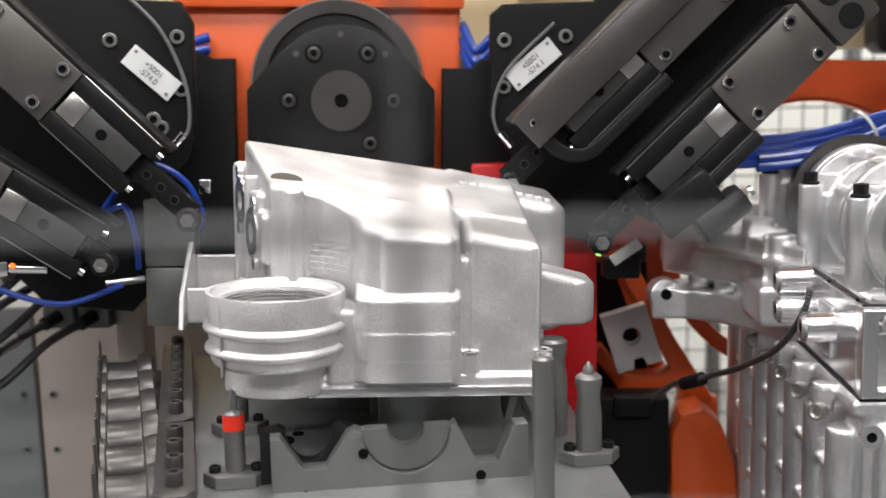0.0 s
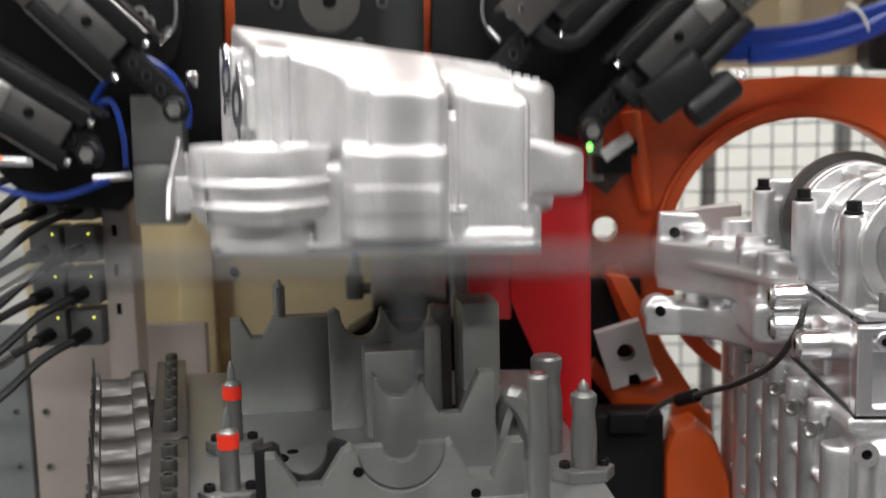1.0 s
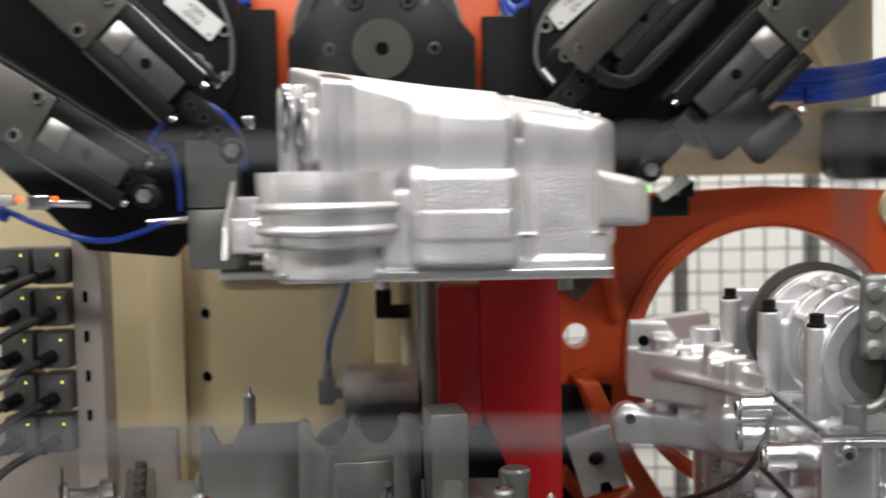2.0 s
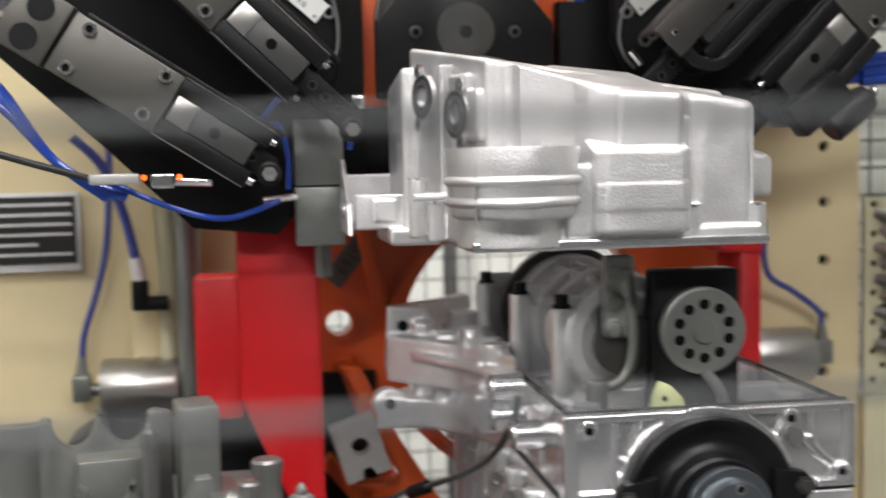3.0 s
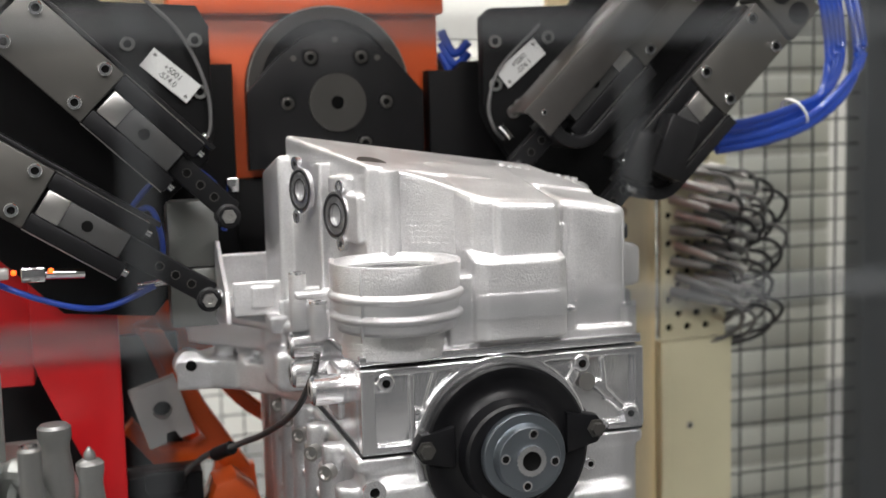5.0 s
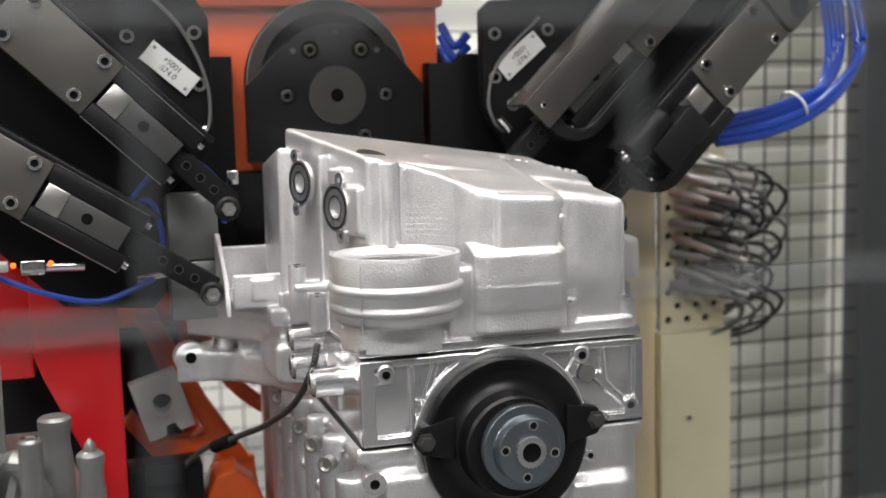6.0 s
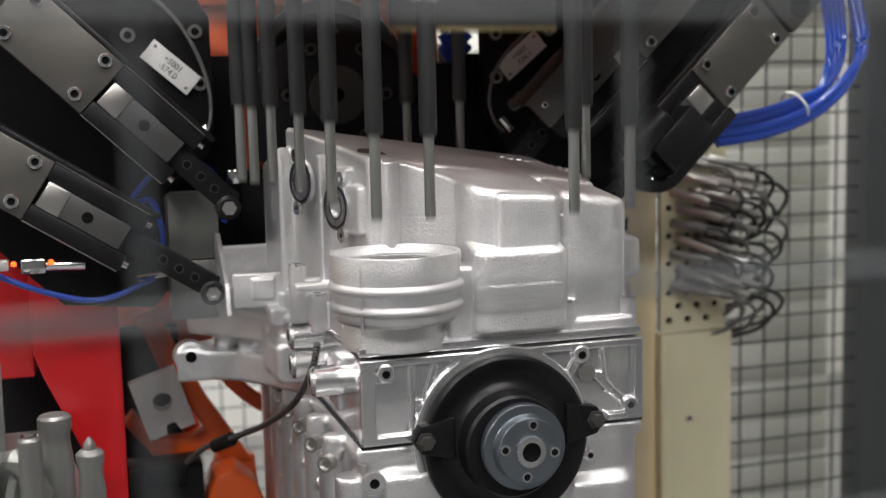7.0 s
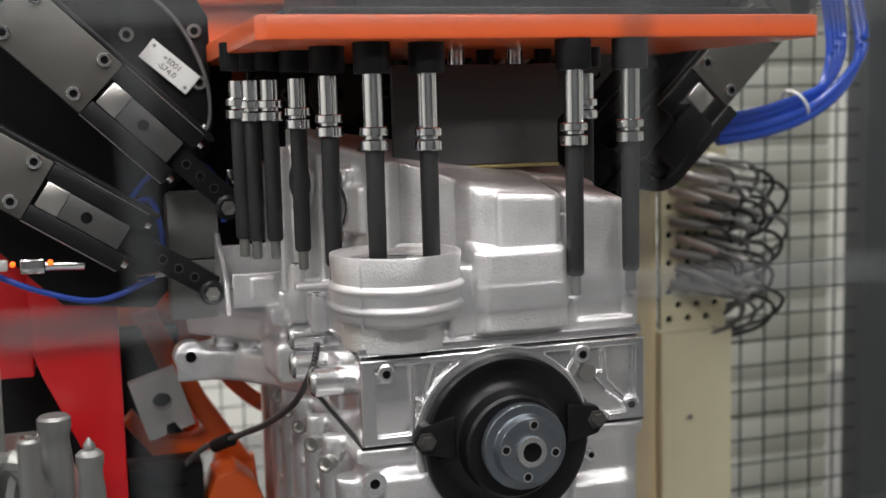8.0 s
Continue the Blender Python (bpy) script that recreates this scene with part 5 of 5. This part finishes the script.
cream_panel(0.975, 1.17, 1.72, 0.0, 1.62, 1.108, [0.86, 0.96, 1.056, 1.15, 1.245, 1.341, 1.433, 1.53], "cream painted steel panel with a column of holes")
pl = thing("rating_plate", (-0.17, 1.712, 1.34), "black and white machine rating plate", "sign")
part("board", bx(B(), -0.256, -0.08, 1.708, 1.716, 1.272, 1.39, 0.001), WHITELAB, pl)
part("panel", bx(B(), -0.250, -0.086, 1.7064, 1.7078, 1.284, 1.384), INK, pl, "black printed panel")
for k in range(6):
    part("bar", bx(B(), -0.205, -0.092 - (0.05 if k == 1 else 0), 1.7050, 1.7062, 1.296 + 0.0148 * k, 1.3005 + 0.0148 * k), WHITELAB, pl)
    part("bar", bx(B(), -0.244, -0.222 - 0.004 * (k % 2), 1.7050, 1.7062, 1.2972 + 0.0148 * k, 1.2992 + 0.0148 * k), WHITELAB, pl)
elbow = thing("cable_plug", (0.02, 1.66, 1.226), "black elbow plug on a violet blue cable", "plug")
tube(bm := B(), [(-0.075, 1.64, 1.47), (-0.036, 1.65, 1.426), (-0.012, 1.66, 1.36), (0.0025, 1.66, 1.298), (0.008, 1.66, 1.265)], 0.007, 10)
part("cable", bm, BLUECABLE, elbow, "violet blue cable")
part("collar", cy(B(), (0.004, 1.66, 1.292), (0.008, 1.66, 1.258), 0.0105, seg=16), WHITELAB, elbow, "pale marker sleeve")
bm = B()
bx(bm, -0.004, 0.020, 1.648, 1.672, 1.214, 1.260, 0.005)
cy(bm, (0.018, 1.66, 1.224), (0.048, 1.66, 1.224), 0.011, seg=16)
part("plug_body", bm, BLACK, elbow)
whole("beam_panel", bx(B(), -0.6, 0.84, 1.95, 2.0, 1.42, 2.6, 0.004), CREAMPALE, "pale cream painted beam panel", kind="structure")
lug = thing("cable_bracket", (0.66, 1.945, 1.49), "pale bracket screwed to the cream beam", "bracket")
part("plate", bx(B(), 0.62, 0.655, 1.935, 1.949, 1.47, 1.55, 0.002), CREAMPALE, lug)
mot = thing("dark_motor", (0.80, 1.9, 1.45), "dark grey motor housing", "motor")
part("housing", bx(B(), 0.745, 0.86, 1.85, 1.95, 1.41, 1.53, 0.02, 3), BLACKSAT, mot)
sp2 = thing("white_strut", (0.72, 1.9, 1.6), "pale cream diagonal strut", "strut")
part("bar", bx(B(), -0.014, 0.014, -0.01, 0.01, -0.12, 0.12, 0.003, 2, Matrix.Translation((0.73, 1.90, 1.66)) @ Matrix.Rotation(radians(-24), 4, "Y")), CREAMPALE, sp2)

# perforated mounting plate with plugs
mp = thing("mounting_plate", (1.23, 1.70, 1.02), "perforated pale mounting plate full of grey cable plugs", "panel")
bm = B()
holes = []
for i in range(3):
    for j in range(13):
        hx, hz = 1.186 + 0.036 * i + (0.018 if j % 2 else 0), 1.042 + 0.0245 * j
        if hx < 1.285:
            holes.append((hx, hz, 0.0062))
plate_holes(bm, [(1.170, 1.022), (1.296, 1.022), (1.296, 1.348), (1.170, 1.348)], holes, 1.70, 1.706)
part("sheet", bm, CREAMPALE, mp)
# dark sheet put in for the shade seen through the perforations
part("backing", bx(B(), 1.172, 1.294, 1.710, 1.714, 1.024, 1.346), HOLESHADE, mp)
rnd = random.Random(5)
for j in range(9):
    for i in range(3):
        hx, hz = 1.19 + 0.036 * i + 0.01 * (j % 2), 1.075 + 0.027 * j
        d = Vector((0.55 + 0.3 * rnd.random(), -0.75, -0.35 + 0.25 * rnd.random())).normalized()
        a = Vector((hx, 1.70, hz + 0.03))
        ln = 0.06 + 0.03 * rnd.random()
        bm = B()
        lathe(bm, a, d, [(0.0085, 0), (0.0085, ln * 0.35), (0.0072, ln * 0.37), (0.0072, ln * 0.85), (0.005, ln)], 14)
        pg = part("plug", bm, STEEL if rnd.random() < 0.25 else TOOL, mp, "grey cable plug")
        bm = B()
        e = a + d * ln
        tube(bm, [e, e + d * 0.02 + Vector((0.01, 0, -0.003)), e + Vector((0.045, -0.005, -0.03)), e + Vector((0.05, 0.05, -0.07)), e + Vector((-0.02, 0.07, -0.09))], 0.0035, 8, 5)
        part("cable", bm, RUBBER if rnd.random() < 0.6 else GREYHOSE, pg)
bm = B()
bx(bm, 1.172, 1.31, 1.70, 1.73, 0.0, 1.018, 0.003)
bx(bm, 1.168, 1.186, 1.694, 1.70, 0.0, 1.018, 0.002)
lowp = thing("cover_panel", (1.24, 1.71, 0.3), "pale cream cover panel below mounting plate", "panel")
part("sheet", bm, CREAMPALE, lowp)
cap_screw(lowp, (1.225, 1.70, 0.865), (0, -1, 0), 0.006, 0.004, STEEL)


# wire fences
def mesh_fence(name, label, x0, x1, y, z0, z1, dx, dz, r):
    t = thing(name, ((x0 + x1) / 2, y, z0), label, "fence")
    for i in range(int((x1 - x0) / dx) + 1):
        part("upright_wire", cy(B(), (x0 + dx * i, y, 0.0), (x0 + dx * i, y, z1), r, seg=6), WIRE, t)
    for i in range(int((z1 - z0) / dz) + 1):
        part("level_wire", cy(B(), (x0, y - 2 * r, z0 + dz * i), (x1, y - 2 * r, z0 + dz * i), r, seg=6), WIRE, t)
    return t


mesh_fence("mesh_fence", "dark square-mesh machine guard fence", 1.22, 1.78, 1.98, 0.3, 2.2, 0.056, 0.052, 0.0022)
mesh_fence("mesh_fence", "dark mesh fence seen through the ring", 0.05, 1.15, 2.55, 0.3, 1.6, 0.05, 0.05, 0.0018)
fp = thing("fence_post", (1.84, 1.98, 0.0), "dark grey square fence post", "post")
part("post", bx(B(), 1.775, 1.86, 1.95, 2.02, 0.0, 2.6, 0.005), FENCEPOST, fp)
for xx in (0.60, 0.90):
    gp = thing("fence_post", (xx, 2.6, 0.0), "pale grey slim fence post", "post")
    part("post", bx(B(), xx, xx + 0.03, 2.57, 2.61, 0.0, 1.9, 0.003), GREYWALL, gp)
shut = thing("roller_shutter", (1.6, 2.5, 0.0), "grey ribbed roller shutter behind the fence", "shutter")
for k in range(26):
    bm = B()
    bx(bm, 1.30, 2.07, 2.48, 2.50, 0.1 * k, 0.1 * k + 0.097, 0.006)
    part("slat", bm, SHUTTER, shut)
whole("side_panel", bx(B(), 2.14, 2.9, 2.4, 2.45, 0, 2.6, 0.004), CREAMPALE, "pale panel beyond the fence post", kind="structure")

# left side: sheet panels, valve terminal and hoses
for x0, x1, mat, lab in ((-1.2, -0.579, GREYWALL, "grey sheet steel machine cabinet"), (-0.573, -0.30, BEIGEWALL, "beige sheet steel machine cabinet")):
    gpn = thing("sheet_cabinet", ((x0 + x1) / 2, 1.6, 0.3), lab, "cabinet", "sheet cabinets")
    part("sheet", bx(B(), x0, x1, 1.60, 1.62, 0.0, 1.06, 0.003), mat, gpn)
    for zz in (0.927, 0.84, 0.72):
        cap_screw(gpn, (x0 + 0.02 if x0 < -0.57 and x0 > -0.6 else x1 - 0.02, 1.60, zz), (0, -1, 0), 0.005, 0.003, TOOL)
vt = thing("valve_terminal", (-0.42, 1.5, 1.05), "grey pneumatic valve terminal with black hoses and yellow diodes", "valve terminal")
part("column", bx(B(), -0.405, -0.365, 1.48, 1.53, 0.0, 1.36, 0.003), BEIGEWALL, vt)
for j in range(4):
    part("slot", bx(B(), -0.39, -0.384, 1.478, 1.4805, 1.10 + 0.055 * j, 1.115 + 0.055 * j), HOLESHADE, vt)
for j in range(5):
    for i in range(2):
        x0, z0 = -0.50 + 0.05 * i, 1.06 + 0.058 * j
        v = part("valve", bx(B(), x0, x0 + 0.044, 1.46, 1.51, z0, z0 + 0.05, 0.003), VALVE, vt)
        cy(bm := B(), (x0 + 0.022, 1.46, z0 + 0.018), (x0 + 0.012, 1.435, z0 + 0.012), 0.0095, seg=12)
        part("fitting", bm, BLACK, v)
        bm = B()
        bmesh.ops.create_uvsphere(bm, u_segments=8, v_segments=6, radius=0.0018, matrix=Matrix.Translation((x0 + 0.034, 1.458, z0 + 0.04)))
        part("diode", bm, LEDY, v)
        tube(bm := B(), [(x0 + 0.012, 1.437, z0 + 0.012), (x0 - 0.02, 1.40, z0 - 0.005), (x0 - 0.09, 1.33, z0 - 0.05 - 0.01 * i), (x0 - 0.22, 1.30, z0 - 0.07 + 0.02 * i)], 0.006, 8, 6)
        part("hose", bm, RUBBER, v)
        if (i + j) % 3 == 0:
            cy(bm := B(), (x0 - 0.015, 1.41, z0 - 0.002), (x0 - 0.06, 1.36, z0 - 0.03), 0.009, seg=12)
            part("ferrule", bm, STEEL, v)


# ---- nutrunner head ----
HB = (0.62, 1.15, 1.52)
head = thing("nutrunner_head", HB, "multi-spindle nutrunner head with orange base plate", "screwdriving head")
SPIND = [(0.396, 1.205, 0.030), (0.409, 1.20, 0.027), (0.428, 1.19, 0.027), (0.452, 1.155, 0.018), (0.470, 1.08, 0.010), (0.500, 1.015, -0.003), (0.556, 1.02, -0.005), (0.698, 0.99, -0.004), (0.757, 0.985, -0.002), (0.783, 1.15, 0.020), (0.70, 1.36, 0.03), (0.64, 1.40, 0.03)]
bm = B()
prism(bm, [(0.385, 0.985), (0.395, 0.975), (0.965, 0.975), (0.975, 0.985), (0.975, 1.62), (0.385, 1.62)], "z", 1.479, 1.502, 0.003)
part("base_plate", bm, ORANGE, head, "orange painted base plate")
bm = B()
bx(bm, 0.43, 0.94, 1.01, 1.58, 1.5025, 1.512, 0.002)
bx(bm, 0.50, 0.90, 1.08, 1.50, 1.512, 1.9, 0.01)
part("gear_case", bm, BLACKSAT, head, "dark grey gear case")
bm = B()
bx(bm, 0.54, 0.725, 1.094, 1.102, 1.354, 1.46, 0.002)
spl = part("splash_plate", bm, BLKPAINT, head, "dark grey splash plate")
part("lip", bx(B(), 0.54, 0.725, 1.091, 1.1025, 1.350, 1.3538, 0.001), GUIDE_DK, spl, "dull brass edge strip")
for i in range(5):
    cy(bm := B(), (0.60 + 0.035 * i, 1.17, 1.44), (0.60 + 0.035 * i, 1.17, 1.48), 0.010, seg=16)
    part("stub", bm, CHROME if i % 2 else BLACK, head)
TIPS = []
for sx, sy, dz in SPIND:
    sp = part("spindle", lathe(B(), (sx, sy, 1.449 + max(dz, 0) * 0.4), (0, 0, 1), [(0.017, 0), (0.018, 0.003), (0.018, 0.03)], 24), BLACK, head, "black spindle nose")
    part("shaft", cy(B(), (sx, sy, 1.39 + dz), (sx, sy, 1.45), 0.0098, seg=20), CHROME, sp, "bright steel shaft")
    for z0, z1, rr in ((1.393 + dz, 1.4015 + dz, 0.0138), (1.379 + dz, 1.389 + dz, 0.0138)):
        part("collar", lathe(B(), (sx, sy, z0), (0, 0, 1), [(rr - 0.0012, 0), (rr, 0.001), (rr, z1 - z0 - 0.001), (rr - 0.0012, z1 - z0)], 24), CHROME, sp, "bright steel collar")
    part("sleeve", lathe(B(), (sx, sy, 1.248 + dz), (0, 0, 1), [(0.007, 0), (0.0088, 0.003), (0.0092, 0.132)], 20), RUBBER, sp, "black rubber sleeve")
    tip = part("bit", lathe(B(), (sx, sy, 1.228 + dz), (0, 0, 1), [(0.0045, 0), (0.0055, 0.002), (0.0055, 0.09)], 16), TOOL, sp, "grey screw bit")
    TIPS.append(tip)

# ---- guard fence close to the camera ----
near = thing("guard_fence", (0.3, 0.175, 0.0), "grey wire guard fence that the camera looks through", "fence")
FENCE_X = [-0.333 + 0.115 * i for i in range(14)]
FENCE_Z = [0.9812 + 0.0648 * i for i in range(15)]
for x in FENCE_X:
    part("upright_wire", cy(B(), (x, 0.178, 0.02), (x, 0.178, 1.94), 0.0014, seg=10), FENCEPOST, near)
for z in FENCE_Z:
    part("level_wire", cy(B(), (-0.35, 0.174, z), (1.2, 0.174, z), 0.0017, seg=10), FENCEPOST, near)


# ---- what moves ----
def motions():
    # seconds, shift, and the yaw and roll in which the robot turns the pan on the way
    carry = [(0.0, -0.5985, -0.033, -0.0745, 6.4, 1.5), (0.65, -0.5985, -0.033, -0.0745, 6.4, 1.5), (0.8, -0.600, -0.027, -0.043, 6.4, 1.4), (0.9, -0.602, -0.02, 0.015, 6.3, 1.2),
             (1.0, -0.602, -0.023, 0.0755, 6.2, 1.0), (1.1, -0.600, -0.034, 0.117, 6.0, 0.8), (1.3, -0.598, -0.051, 0.151, 5.6, 0.5), (1.5, -0.5955, -0.055, 0.157, 5.3, 0.3), (1.7, -0.595, -0.056, 0.156, 5.1, 0.3),
             (2.0, -0.505, -0.042, 0.157, 4.3, 0.2), (2.4, -0.272, -0.012, 0.158, 2.7, 0.15), (2.8, -0.1208, 0.010, 0.1588, 1.5, 0.1), (3.1, -0.074, 0.004, 0.159, 1.25, 0.05), (3.5, -0.0312, -0.004, 0.1583, 1.0, 0.0),
             (3.8, -0.006, -0.007, 0.157, 0.6, 0.0), (4.0, 0.0, -0.009, 0.1485, 0.4, 0.0), (4.2, 0.003, -0.002, 0.080, 0.2, 0.0), (4.4, 0.001, 0.0, 0.016, 0.0, 0.0), (4.5, 0.0, 0.0, 0.0045, 0.0, 0.0),
             (4.8, 0.0, 0.0, 0.0018, 0.0, 0.0), (5.0, 0.0, 0.0, 0.0006, 0.0, 0.0), (5.3, 0.0, 0.0, 0.0, 0.0, 0.0), (8.0, 0.0, 0.0, 0.0, 0.0, 0.0)]
    mid = Vector((0.62, 1.1, 1.25))
    grip.scale = (GROW, GROW, GROW)
    for ob, b in ((grip, GSEAT), (pan, Vector(PANB))):
        walk(ob, [(t, pose(*(mid + Vector((x, y, z))), 0, roll, yaw) @ Matrix.Translation(b - mid)) for t, x, y, z, yaw, roll in carry])
    # the lower clamp arm comes out, the swing cylinder turns away
    out = Matrix.Translation((-math.cos(radians(33)) * 0.085, 0, math.sin(radians(33)) * 0.085))
    walk(low_arm, [(0.0, out), (4.5, out), (4.8, Matrix.Translation(out.translation * 0.3)), (5.0, Matrix.Translation(out.translation * 0.05)), (5.3, Matrix()), (8.0, Matrix())])
    hub_at = Matrix.Translation(Vector((0.930, 1.21, 1.352)) - Vector(GB))
    turned = [(t, hub_at @ Matrix.Rotation(radians(a), 4, "Y") @ hub_at.inverted()) for t, a in ((0.0, 0), (4.5, 0), (4.75, 75), (5.0, 150), (5.1, 173), (8.0, 173))]
    walk(swing, turned)
    drop = [(0.0, 0.55), (6.3, 0.55), (6.6, 0.40), (6.8, 0.26), (6.9, 0.195), (7.0, 0.146), (7.1, 0.105), (7.2, 0.072), (7.3, 0.045), (7.5, 0.025), (7.7, 0.004), (8.0, 0.0)]
    walk(head, [(t, pose(HB[0], HB[1], HB[2] + z)) for t, z in drop])
    for tip in TIPS:
        walk(tip, [(t, pose(0, 0, -z)) for t, z in ((0.0, 0.065), (6.8, 0.065), (7.0, 0.062), (7.3, 0.045), (7.5, 0.025), (7.7, 0.004), (8.0, 0.0))])


motions()
